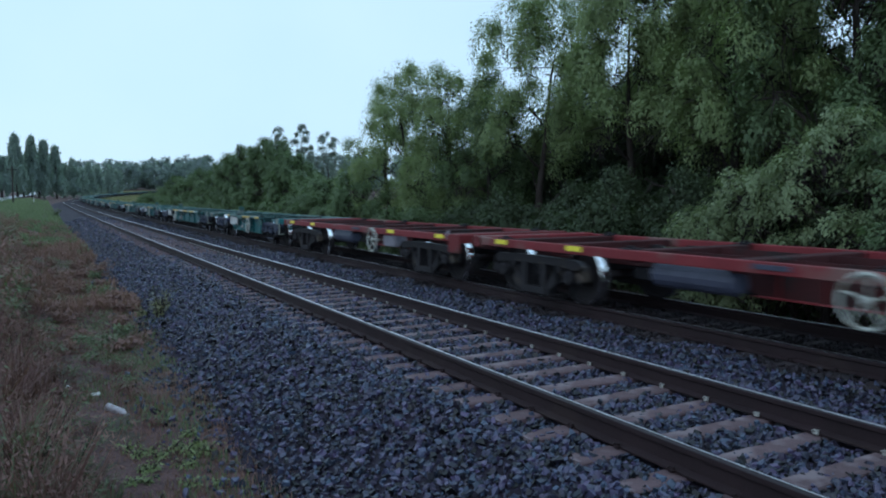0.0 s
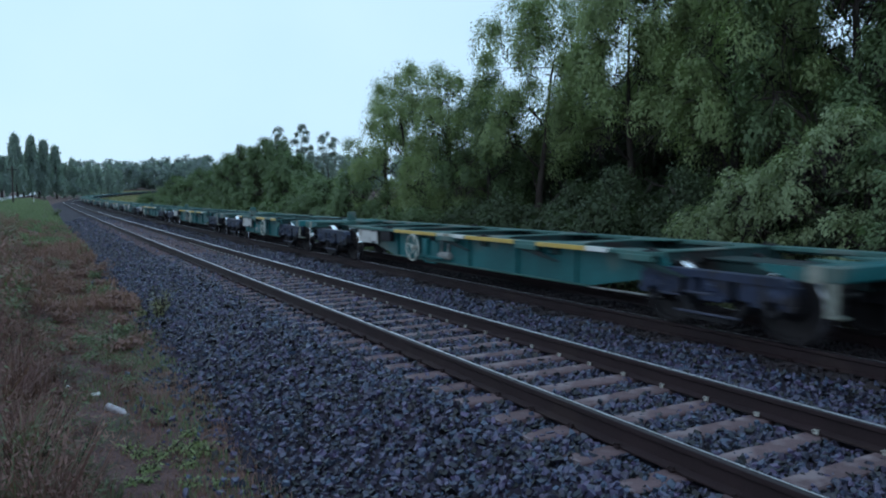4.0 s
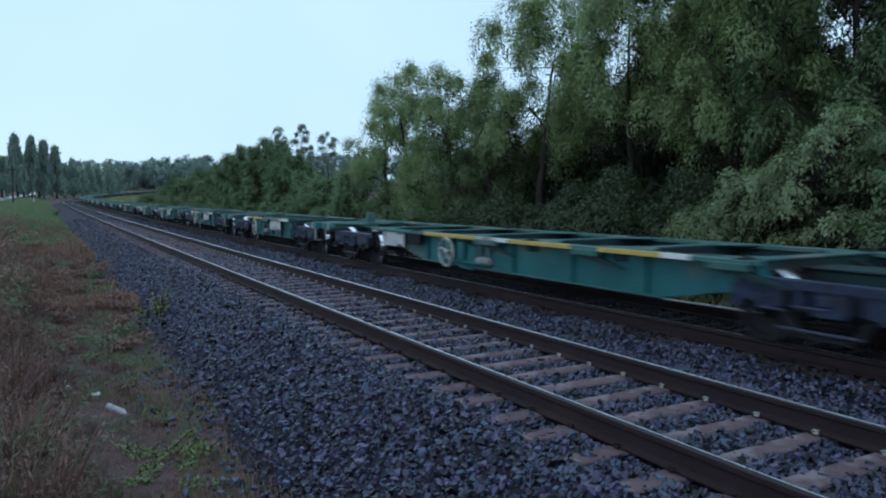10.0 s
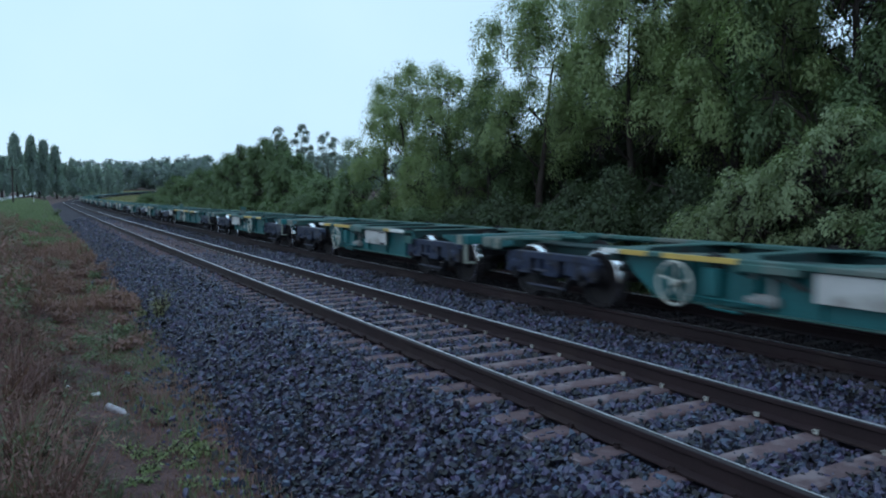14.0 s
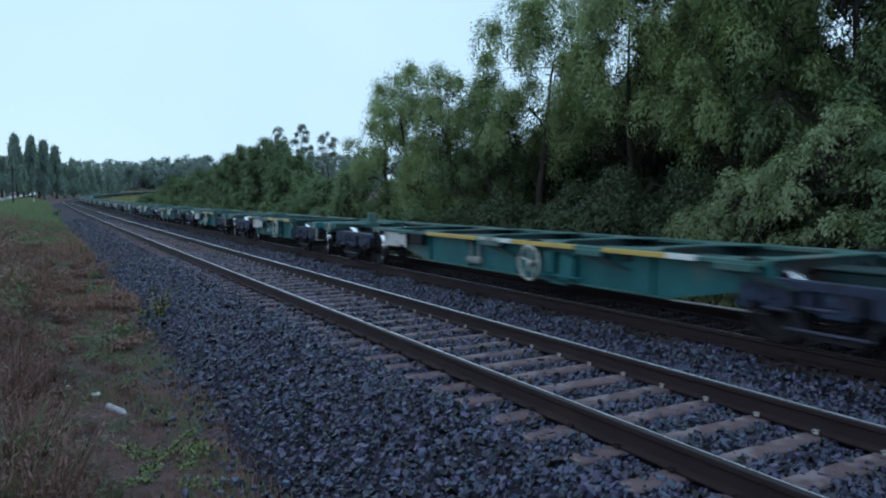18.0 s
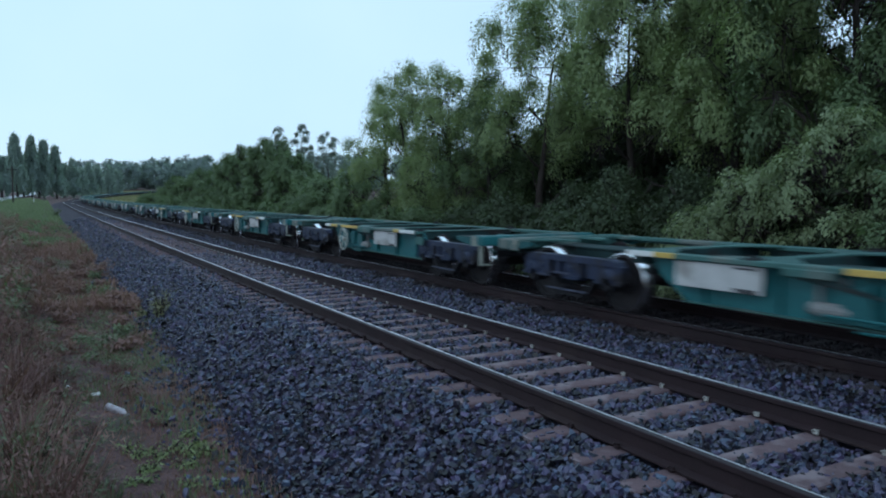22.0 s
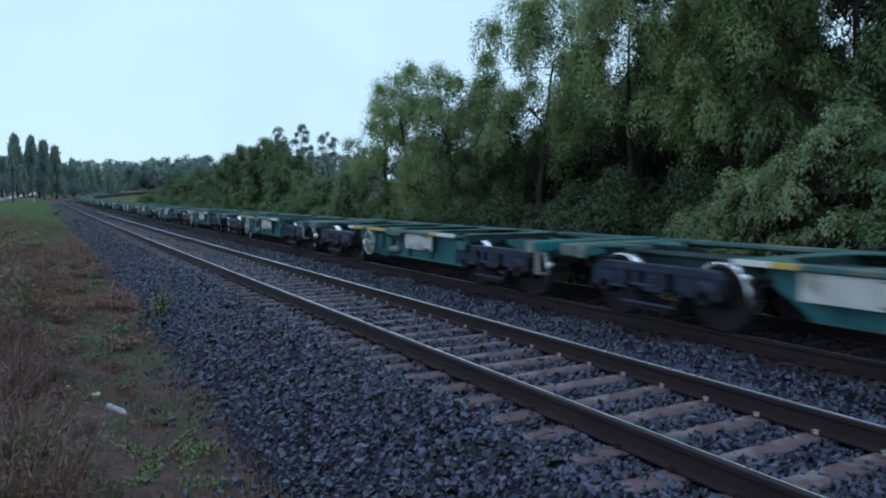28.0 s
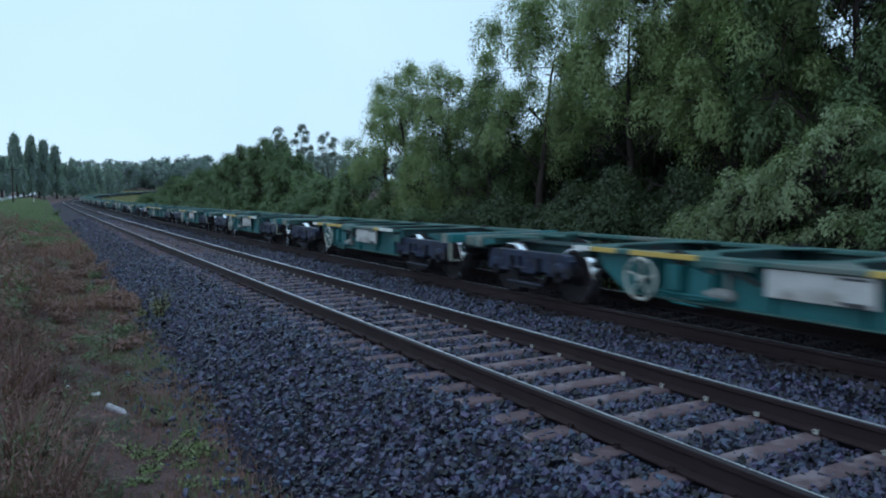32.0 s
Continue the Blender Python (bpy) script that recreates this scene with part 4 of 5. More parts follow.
def sprays(heads, size, count, leaf, seed, hang=1.0, slim=0.42, shoots=18, lift=0.3, loose=0.07):
    """Leaves along shoots that arch out of each bough's end and hang down at their tips."""
    r = np.random.RandomState(seed)
    k = len(heads)
    b = size * r.uniform(0.55, 1.45, k)
    out = heads[:, :2] / (np.linalg.norm(heads[:, :2], axis=1)[:, None] + 0.3)
    head = np.repeat(np.arange(k), shoots)
    n = len(head)
    a = r.uniform(0, 2 * np.pi, n)
    d = np.stack([np.cos(a), np.sin(a)], 1) + 0.75 * out[head]
    d /= np.linalg.norm(d, axis=1)[:, None] + 1e-6
    sb = b[head]
    start = heads[head] + np.concatenate([d * (sb * r.uniform(-0.15, 0.30, n))[:, None], (sb * r.uniform(-0.15, 0.25, n))[:, None]], 1)
    reach, drop = sb * r.uniform(0.25, 0.85, n), sb * hang * r.uniform(0.2, 1.3, n) ** 1.3
    rise_up = sb * lift * r.uniform(0.5, 1.5, n)
    w = (reach + drop) / (reach + drop).sum()
    pick = r.choice(n, count, p=w)
    q = r.uniform(0, 1, count) ** 0.85
    pos = start[pick].copy()
    pos[:, :2] += d[pick] * (reach[pick] * q ** 0.8)[:, None]
    pos[:, 2] += 4 * rise_up[pick] * q * (1 - q) - drop[pick] * q ** 2
    pos += r.normal(size=(count, 3)) * (loose + 0.05 * size)
    tan = np.concatenate([d[pick] * reach[pick][:, None], (4 * rise_up[pick] * (1 - 2 * q) - 2 * drop[pick] * q)[:, None]], 1)
    tan /= np.linalg.norm(tan, axis=1)[:, None] + 1e-6
    ax = tan + r.normal(size=(count, 3)) * 0.4
    ax /= np.linalg.norm(ax, axis=1)[:, None]
    hub = heads[head[pick]] - np.stack([0 * sb[pick], 0 * sb[pick], 0.45 * sb[pick]], 1)
    nr = pos - hub
    nr /= np.linalg.norm(nr, axis=1)[:, None] + 1e-6
    nr = nr + r.normal(size=(count, 3)) * 0.24 + np.array([0, 0, 0.15])
    ax = ax - nr * (np.sum(ax * nr, 1) / np.sum(nr * nr, 1) * 0.8)[:, None]
    ax /= np.linalg.norm(ax, axis=1)[:, None] + 1e-6
    side = np.cross(ax, nr)
    side /= np.linalg.norm(side, axis=1)[:, None] + 1e-9
    ln = leaf * r.uniform(0.6, 1.4, count)[:, None]
    wd = ln * slim * r.uniform(0.7, 1.2, count)[:, None]
    return np.stack([pos - side * wd * 0.5, pos + side * wd * 0.5, pos + ax * ln], 1)


def twig_mass(heads, size, count, seed):
    """Bare twigs and dead shoots behind a crown's leaves, dark to give its inner shade."""
    r = np.random.RandomState(seed)
    pick = r.randint(0, len(heads), count)
    d = r.normal(size=(count, 3))
    d /= np.linalg.norm(d, axis=1)[:, None]
    pos = heads[pick] * np.array([0.80, 0.80, 0.99]) + d * (size * 0.55 * r.uniform(0.1, 1.0, count))[:, None] - np.array([0, 0, 0.45 * size])
    ax = d * 0.6 + r.normal(size=(count, 3)) * 0.6 + np.array([0, 0, -0.2])
    side = np.cross(ax, r.normal(size=(count, 3)))
    side /= np.linalg.norm(side, axis=1)[:, None] + 1e-9
    ln = size * r.uniform(0.25, 0.6, count)[:, None]
    return np.stack([pos - side * 0.028, pos + side * 0.028, pos + ax * ln], 1)


def tree(x, y, height, spread, label, mat, count, size, seed, bare=0.12, hang=1.0, category="tree", group="trackside trees", r0=0.2, n_boughs=26, bough=1.2, name="tree", slim=0.42, core=60, shoots=18, lift=0.3, stagger=0.3, loose=0.07):
    """A tapered trunk with limbs, and a crown of hanging leafy shoots with gaps between its boughs."""
    r = random.Random(seed)
    t = thing(name, label, category, group, at=pose(x, y, ground_z(x, y)))
    sh, tips = trunk_shape(height * 0.80, r0, (r.uniform(-0.6, 0.6), r.uniform(-0.6, 0.6)), 9, spread * 0.75, seed)
    part("trunk", sh, M_BARK, t, "dark rough trunk and limbs")
    heads = bough_heads(height, spread, bare, n_boughs, bough, seed + 2, [q for q in tips[::3] if q[2] > bare * height], stagger)
    tris = sprays(heads, bough, count, size, seed + 5, hang, slim, shoots, lift, loose)
    part("crown", soup("crown", tris, 4, mat), None, t, "leafy crown with gaps")
    # bark-dark twigs close the crown, so its gaps read as shade
    if core:
        tagged(part("brushwood", soup("brushwood", twig_mass(heads, bough, core * len(heads), seed + 6), 4, M_BARK), None, t, "dark twigs standing in for shade inside the crown"), kind="stuff")
    return t


W1 = "tall drooping willow with dull green leaves beside the track"
W2 = "broad leafy tree behind the hedge along the track"
W3 = "tall thin-leaved tree with bare dark branches and gaps"
H1 = "dense shrub in shade-dark green in the hedge beside the train"
# willows along the train, the nearest last: place, height, spread, leaves, bough, start of the crown
TALL = ((15.6, 31.6, 8.9, 2.9, 56000, 0.75, 0.12), (16.1, 34.9, 8.4, 2.3, 40000, 0.68, 0.10), (15.6, 27.6, 8.1, 2.3, 46000, 0.70, 0.20), (16.0, 24.9, 7.2, 2.1, 44000, 0.70, 0.12), (16.4, 22.2, 10.2, 2.8, 60000, 0.75, 0.42),
        (16.6, 17.6, 10.4, 2.8, 84000, 0.85, 0.46), (16.8, 13.6, 10.6, 2.9, 80000, 0.90, 0.40))
for i, (x, y, h, sp, n, b, bare) in enumerate(TALL):
    tree(x, y, h, sp, W1, M_LEAF_MID if i == 3 else M_LEAF, n, 0.098, 100 + 7 * i, bare=bare, hang=0.75, lift=0.4, r0=0.17, n_boughs=int(26 * sp / 2.5), bough=b * 1.15, slim=0.45, core=12 if i in (0, 1, 4) else 36, stagger=0.6)
for i, (x, y, h, sp, n) in enumerate(((17.4, 10.4, 10.4, 3.3, 60000), (18.2, 6.4, 10.5, 3.4, 56000), (17.0, 0.5, 10.0, 3.6, 16000))):
    tree(x, y, h, sp, W3, M_LEAF_MID, n, 0.12, 170 + 7 * i, bare=0.42, hang=0.8, r0=0.26, n_boughs=44, bough=0.80, core=26)
# back row in shade-dark leaves, a dark backdrop below the crowns
for i, (x, y, h, sp) in enumerate(((22.0, 5.0, 6.2, 3.2), (22.5, 12.5, 8.4, 3.2), (21.6, 16.8, 9.6, 3.4), (22.0, 19.6, 10.4, 3.0), (21.6, 21.8, 8.2, 3.2), (20.2, 25.2, 6.8, 3.2), (20.0, 32.0, 5.5, 2.8))):
    tree(x, y, h, sp, W2, M_LEAF_SHADED, 20000, 0.30, 260 + 7 * i, bare=0.02, hang=0.7, r0=0.2, n_boughs=40, bough=1.4, core=160)
for i, (x, y, h, sp, n) in enumerate(((15.4, 55.0, 6.9, 2.9, 24000), (15.2, 60.5, 6.8, 3.0, 22000), (15.4, 67.5, 6.3, 3.0, 18000), (15.6, 50.5, 5.6, 2.4, 18000), (14.8, 77.0, 5.4, 3.0, 14000), (14.6, 90.0, 4.9, 3.2, 12000), (14.8, 101.0, 3.9, 3.0, 8000), (15.0, 41.5, 3.6, 2.4, 14000), (15.2, 46.0, 4.0, 2.2, 14000))):
    tree(x, y, h, sp, W2, M_LEAF_MID, n, 0.20, 300 + 7 * i, bare=0.0, hang=0.7, r0=0.18, n_boughs=44, bough=0.70, slim=0.5, core=40, stagger=0.15)
for i, (x, y, h, sp) in enumerate(((30.0, 92.0, 12.0, 1.9), (33.0, 91.0, 11.0, 2.0), (28.5, 97.0, 11.6, 1.2))):
    tree(x, y, h, sp, "slender grey gum tree with sparse foliage", M_LEAF_GUM, 5200, 0.24, 400 + i, bare=0.50, hang=0.5, r0=0.2, n_boughs=16, bough=0.65, core=0, shoots=10)
rs = random.Random(9)
y, k = -2.0, 0
while y < 112:
    x = 12.75 + rs.uniform(-0.30, 1.2)
    h = rs.uniform(1.8, 2.8) if y > 36 else rs.uniform(1.9, 4.6) if y > 16 else rs.uniform(2.0, 2.7) if y > 9.5 else rs.uniform(3.4, 4.6)
    near = y < 40
    fresh = 26 < y < 48
    tree(x, y, h, 1.5 + 0.008 * y + rs.uniform(-0.2, 0.3), "leafy mid-green shrub in the hedge beside the train" if fresh else H1, M_LEAF_MID if fresh or y > 48 else M_LEAF_HEDGE_SHADED, 13000 if near else 6000, 0.125 if near else 0.20, 500 + k, bare=0.10 if y < 20 else 0.0, hang=0.9, category="shrub", group="hedge along the track", r0=0.06, n_boughs=18, bough=0.62, name="shrub", core=28, slim=0.5)
    y += 1.9 + 0.025 * max(y, 0)
    k += 1
# leaf colour falls from pale to dark along the row, painting its shaded end
for i, (x, y, h, sp) in enumerate(((11.65, 10.1, 2.2, 0.9), (11.85, 9.1, 3.0, 1.2), (12.1, 7.7, 3.9, 1.5), (12.3, 5.9, 4.3, 1.9), (12.2, 3.4, 4.5, 2.0))):
    pale = i < 3
    tree(x, y, h, sp, "pale green leafy shrub hanging over the track edge" if pale else "leafy shrub in shade-dulled green close beside the train", M_LEAF_LIGHT if pale else M_LEAF_MID if i == 3 else M_LEAF_HEDGE_SHADED, 28000 if pale else 18000, 0.070, 700 + i, bare=0.2, hang=0.55, category="shrub", group="hedge along the track", r0=0.06, n_boughs=30, bough=0.52, name="shrub", slim=0.5, core=30, lift=0.15, shoots=12, loose=0.035)


for i, (x, y, h, sp) in enumerate(((13.6, 12.6, 3.2, 1.2), (14.2, 15.4, 3.4, 1.3))):
    tree(x, y, h, sp, "leafy dull green shrub under the willows", M_LEAF_HEDGE_SHADED, 16000, 0.10, 720 + i, bare=0.1, hang=0.9, category="shrub", group="hedge along the track", r0=0.05, n_boughs=18, bough=0.62, name="shrub", core=20, slim=0.5)


def poplar(x, y, height, wide, seed):
    """A flame-shaped poplar: steep boughs close to the trunk, leaves that climb with them."""
    r = np.random.RandomState(seed)
    t = thing("poplar", "tall slender poplar at the roadside", "tree", "poplars by the road", at=pose(x, y, ground_z(x, y)))
    lean = r.uniform(-0.02, 0.05) * height
    part("trunk", Shape().tube([(0, 0, -0.4), (0.1 * lean, 0, height * 0.4), (lean, 0, height * 0.96)], [0.34, 0.2, 0.03], 8), M_BARK, t)
    n = 7000
    bough = r.randint(0, 46, n)
    foot, turn, size = r.uniform(0.02, 0.80, 46), r.uniform(0, 2 * np.pi, 46), r.uniform(0.7, 1.15, 46)
    q = r.uniform(0, 1, n) ** 0.8
    u = foot[bough] + (0.16 + 0.22 * (1 - foot[bough])) * q
    far = wide * size[bough] * (1 - foot[bough]) ** 0.9 * np.sin(np.pi * (0.12 + 0.84 * q)) ** 0.8
    c = np.stack([np.cos(turn[bough]) * far + lean * u ** 2, np.sin(turn[bough]) * far, height * np.minimum(u, 1.0)], 1)
    c += r.normal(size=(n, 3)) * 0.28
    ax = r.normal(size=(n, 3)) * 0.5 + np.array([0.1, 0, 0.9])
    side = np.cross(ax, r.normal(size=(n, 3)))
    side /= np.linalg.norm(side, axis=1)[:, None]
    ln = r.uniform(0.35, 0.8, n)[:, None]
    part("crown", soup("crown", np.stack([c - side * ln * 0.4, c + side * ln * 0.4, c + ax * ln], 1), 4, M_LEAF_POPLAR_HAZE), None, t, "dense upright crown")


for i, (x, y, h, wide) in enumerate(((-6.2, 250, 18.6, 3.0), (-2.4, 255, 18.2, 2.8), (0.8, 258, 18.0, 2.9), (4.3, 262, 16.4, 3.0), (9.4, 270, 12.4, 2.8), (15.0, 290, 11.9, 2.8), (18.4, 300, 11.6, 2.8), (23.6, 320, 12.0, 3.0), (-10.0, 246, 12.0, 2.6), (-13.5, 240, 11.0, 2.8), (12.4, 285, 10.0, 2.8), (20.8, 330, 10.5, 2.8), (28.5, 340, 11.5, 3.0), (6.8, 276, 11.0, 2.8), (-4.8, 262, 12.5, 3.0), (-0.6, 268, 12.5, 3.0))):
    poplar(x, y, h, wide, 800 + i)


def far_wood():
    """Distant woods across the valley: many rounded crowns in one joined mass of leaves."""
    r = np.random.RandomState(31)
    cs, rr = [], []
    for k in range(300):
        u = r.uniform(0, 1)
        x, y = -170 + 460 * u, 430 + 150 * r.uniform(0, 1)
        top = (18.5 + 0.06 * max(0.0, x - 30) + 3.0 * noise.noise((x * 0.03, y * 0.02, 5.0)) + r.uniform(-2.5, 2.5)) * (0.72 + (y - 430) / 420)
        wide = r.uniform(3.5, 7.0)
        for _ in range(16):
            a, v = r.uniform(0, 2 * math.pi), r.uniform(0, 1)
            d = wide * math.sqrt(max(0.05, 1 - v * v)) * r.uniform(0.3, 1.0)
            cs.append((x + d * math.cos(a), y + d * math.sin(a), rise(y) - 0.5 + top * (0.12 + 0.83 * v)))
            rr.append(r.uniform(1.5, 2.9))
    return soup("far_wood", leaves(np.array(cs), np.array(rr), 170000, 1.5, 0.1, 77, slim=0.85, tri=True), 4, M_LEAF_HAZE)


thing("far_wood", "woodland painted hazy pale blue on the rise beyond the bend", "woodland", kind="stuff", mesh=far_wood())


# ---- verge: grass, weeds, litter ----
def blades(x, y, h, width, seed, lean=0.5, base=None):
    """Grass blades at places x, y of heights h: two bent quads each."""
    r = np.random.RandomState(seed)
    n = len(x)
    z = np.array([ground_z(a, b) for a, b in zip(x, y)]) if base is None else base
    a = r.uniform(0, 2 * np.pi, n)
    d = np.stack([np.cos(a), np.sin(a), np.zeros(n)], 1) * (lean * r.uniform(0.2, 1.0, n) * h)[:, None]
    s = np.stack([-np.sin(a), np.cos(a), np.zeros(n)], 1) * (width * r.uniform(0.6, 1.3, n))[:, None]
    p0 = np.stack([x, y, z - 0.02], 1)
    p1 = p0 + d * 0.35 + np.stack([0 * h, 0 * h, h * 0.6], 1)
    p2 = p0 + d + np.stack([0 * h, 0 * h, h * r.uniform(0.75, 1.0, n)], 1)
    lower = np.stack([p0 - s, p0 + s, p1 + s * 0.7, p1 - s * 0.7], 1)
    upper = np.stack([p1 - s * 0.7, p1 + s * 0.7, p2 + s * 0.05, p2 - s * 0.05], 1)
    return np.concatenate([lower, upper])


def scatter(n, seed, x0, x1, y0, y1, pull=1.6):
    r = np.random.RandomState(seed)
    y = y0 + (y1 - y0) * r.uniform(0, 1, n) ** pull
    x = r.uniform(x0, x1, n)
    return x, y


def verge_grass(name, label, mat, n, seed, h0, h1, width, x0, x1, y0, y1, patch, thresh, lean=0.6, drift=0.02):
    x, y = scatter(n, seed, x0, x1, y0, y1)
    x = x - drift * y
    val = np.array([noise.noise((a * patch, b * patch * 0.6, seed * 3.1)) for a, b in zip(x, y)])
    keep = val > thresh
    x, y, val = x[keep], y[keep], val[keep]
    r = np.random.RandomState(seed + 1)
    h = (h0 + (h1 - h0) * r.uniform(0, 1, len(x)) ** 2) * (0.7 + 0.8 * np.clip(val, 0, 1))
    thing(name, label, "grass", kind="stuff", mesh=soup(name, blades(x, y, h, width, seed + 2, lean), 4, mat))


verge_grass("verge_grass", "short dull green grass in patches on the verge", M_GRASS, 70000, 41, 0.03, 0.18, 0.006, -1.4, 1.9, 3.6, 45, 1.3, 0.0)
verge_grass("dry_grass", "short brown withered grass on the verge", M_GRASS_DRY, 74000, 43, 0.03, 0.16, 0.005, -1.4, 1.8, 3.6, 45, 0.9, -0.35)
verge_grass("field_grass", "rough green grass on the bank and field edges", M_GRASS_LUSH, 60000, 47, 0.16, 0.55, 0.022, -9.0, 1.5, 34, 230, 0.35, -0.35, drift=0.0)
verge_grass("dry_bank_grass", "rough brown dry grass along the bank", M_GRASS_DRY, 40000, 53, 0.14, 0.45, 0.016, -5.0, 1.6, 15, 46, 0.5, -0.1, drift=0.0)
verge_grass("path_grass", "thin withered grass on the trodden earth", M_GRASS_DRY, 46000, 57, 0.02, 0.11, 0.004, -0.5, 1.6, 4.2, 20, 2.2, -0.3, drift=0.0)
verge_grass("path_sprouts", "sparse green sprouts on the trodden earth", M_FIELD, 9000, 59, 0.015, 0.07, 0.006, -0.5, 1.6, 4.2, 20, 2.0, 0.12, drift=0.0)

verge_grass("lineside_grass", "short brown grass on the verge by the track", M_GRASS_DRY, 16000, 67, 0.03, 0.14, 0.007, -2.5, 1.2, -9, 4.0, 1.1, -0.25, drift=0.0)


fx, fy = scatter(40000, 61, 14, 80, 110, 430, 1.0)
thing("meadow_grass", "pale dry meadow grass inside the bend", "grass", kind="stuff", mesh=soup("meadow_grass", blades(fx, fy, np.full(len(fx), 0.7), 0.16, 62, 0.6, np.array([rise(q) - 0.5 for q in fy])), 4, M_FIELD))


LOW = {}


def low_weed(x, y, height, mat, seed, n_stems, leaf, per, spread, slim):
    """Leaves of one low weed, to be joined with the others of its kind."""
    r = np.random.RandomState(seed)
    a, ln = r.uniform(0, 2 * math.pi, n_stems), height * r.uniform(0.55, 1.0, n_stems)
    q = np.repeat(np.linspace(0.2, 1.0, 5), n_stems)
    a, ln = np.tile(a, 5), np.tile(ln, 5)
    cs = np.stack([np.cos(a) * spread * ln * q, np.sin(a) * spread * ln * q, ln * q], 1) + np.array([x, y, ground_z(x, y)])
    LOW.setdefault(mat.name, []).append(leaves(cs, np.full(len(cs), 0.10 * height + 0.03), per * n_stems, leaf, 0.4, seed + 1, slim=slim))


def weed(x, y, height, mat, seed, n_stems, leaf, label, per=40, group="weeds on the verge", spread=0.35, slim=0.35):
    """A weed: several stems with leaves up their length."""
    r = np.random.RandomState(seed)
    t = thing("weed", label, "weed", group, at=pose(x, y, ground_z(x, y)))
    sh, cs = Shape(), []
    for k in range(n_stems):
        a, ln = r.uniform(0, 2 * math.pi), height * r.uniform(0.55, 1.0)
        tip = (math.cos(a) * spread * ln, math.sin(a) * spread * ln, ln)
        sh.tube([(0.05 * math.cos(a), 0.05 * math.sin(a), -0.03), (tip[0] * 0.35, tip[1] * 0.35, ln * 0.55), tip], [0.007, 0.005, 0.002], 4)
        for q in np.linspace(0.25, 1.0, 6):
            cs.append((tip[0] * q ** 1.6, tip[1] * q ** 1.6, ln * q))
    tagged(part("stalk", sh, M_BARK if mat is not M_GRASS_DRY else mat, t), kind="stuff")
    cs = np.array(cs)
    part("foliage", soup("foliage", leaves(cs, np.full(len(cs), 0.10 * height + 0.03), per * n_stems, leaf, 0.4, seed + 1, slim=slim), 4, mat), None, t)["kind"] = "stuff"
    return t


rw = random.Random(21)
for k in range(120):
    y = 4.5 + 30 * rw.random() ** 2.0
    x = -0.035 * y - 0.05 + rw.uniform(-0.75, 0.42)
    tall = rw.uniform(0.45, 0.95) * (1.0 if x < -0.045 * y + 0.3 else 0.6)
    dry = rw.random() < 0.72
    weed(x, y, tall, M_GRASS_DRY if dry else M_GRASS, 1000 + 3 * k, rw.randint(9, 14), 0.050, "dry reddish brown weed clump on the bank" if dry else "dull green leafy weed clump on the bank", slim=0.2)
for k in range(240):
    y = 11.0 + 58 * rw.random() ** 1.4
    x = rw.uniform(-0.06 * y - 0.3, 1.45)
    dry = rw.random() < 0.72
    low_weed(x, y, (rw.uniform(0.15, 0.48) if x > -0.03 * y else rw.uniform(0.45, 0.95)) * min(1.0, y / 22), M_GRASS_DRY if dry else M_GRASS, 2000 + 3 * k, 9, 0.10, 34, 0.7, 0.3)
for k in range(330):
    y = 5.0 + 13 * rw.random() ** 1.3
    x = rw.uniform(-0.35, 0.95)
    if math.hypot(x - 0.6, y - 7.9) < 0.55 or (x > 0.3 and y < 7.2):
        continue
    dry = rw.random() < 0.6
    low_weed(x, y, rw.uniform(0.05, 0.20), M_GRASS_RED if dry else M_GRASS, 3000 + 3 * k, 10, 0.055, 14, 1.3, 0.22)
for k in range(64):
    # bushy clumps that line the bank
    y = 10.5 + 55 * rw.random() ** 1.5
    x = rw.uniform(-0.07 * y - 0.7, -0.032 * y - 0.05)
    low_weed(x, y, rw.uniform(0.5, 1.0), M_GRASS_DRY if rw.random() < 0.6 else M_GRASS, 5000 + 3 * k, 14, 0.085, 56, 0.55, 0.35)
for mat in (M_GRASS_DRY, M_GRASS_RED, M_GRASS):
    dry = mat is not M_GRASS
    thing("low_weeds", "low dry brown weeds over the verge" if dry else "low dull green weeds over the verge", "weeds", kind="stuff", mesh=soup("low_weeds", np.concatenate(LOW[mat.name]), 4, mat))
for k in range(34):
    # a loose patch of low sprouts
    x, y = rw.uniform(0.35, 1.25), rw.uniform(5.5, 6.9)
    if math.hypot((x - 0.82) / 0.45, (y - 6.35) / 0.6) < rw.uniform(0.4, 1.5):
        weed(x, y, rw.uniform(0.05, 0.12), M_LEAF_FRESH, 1400 + k, 9, 0.034, "low fresh green weed at the ballast edge", per=12, spread=1.1, slim=0.6)
for k, (x, y, h) in enumerate(((1.80, 13.8, 0.62), (1.86, 14.1, 0.52), (1.74, 13.5, 0.40), (0.85, 19.0, 0.22), (1.1, 18.6, 0.2), (0.6, 19.3, 0.22), (1.3, 19.2, 0.18), (1.5, 14.0, 0.18), (2.0, 15.2, 0.15))):
    weed(x, y, h, M_FIELD, 1500 + k, 16, 0.07, "small yellow-green grass tuft by the ballast", per=12, spread=0.4, slim=0.2)


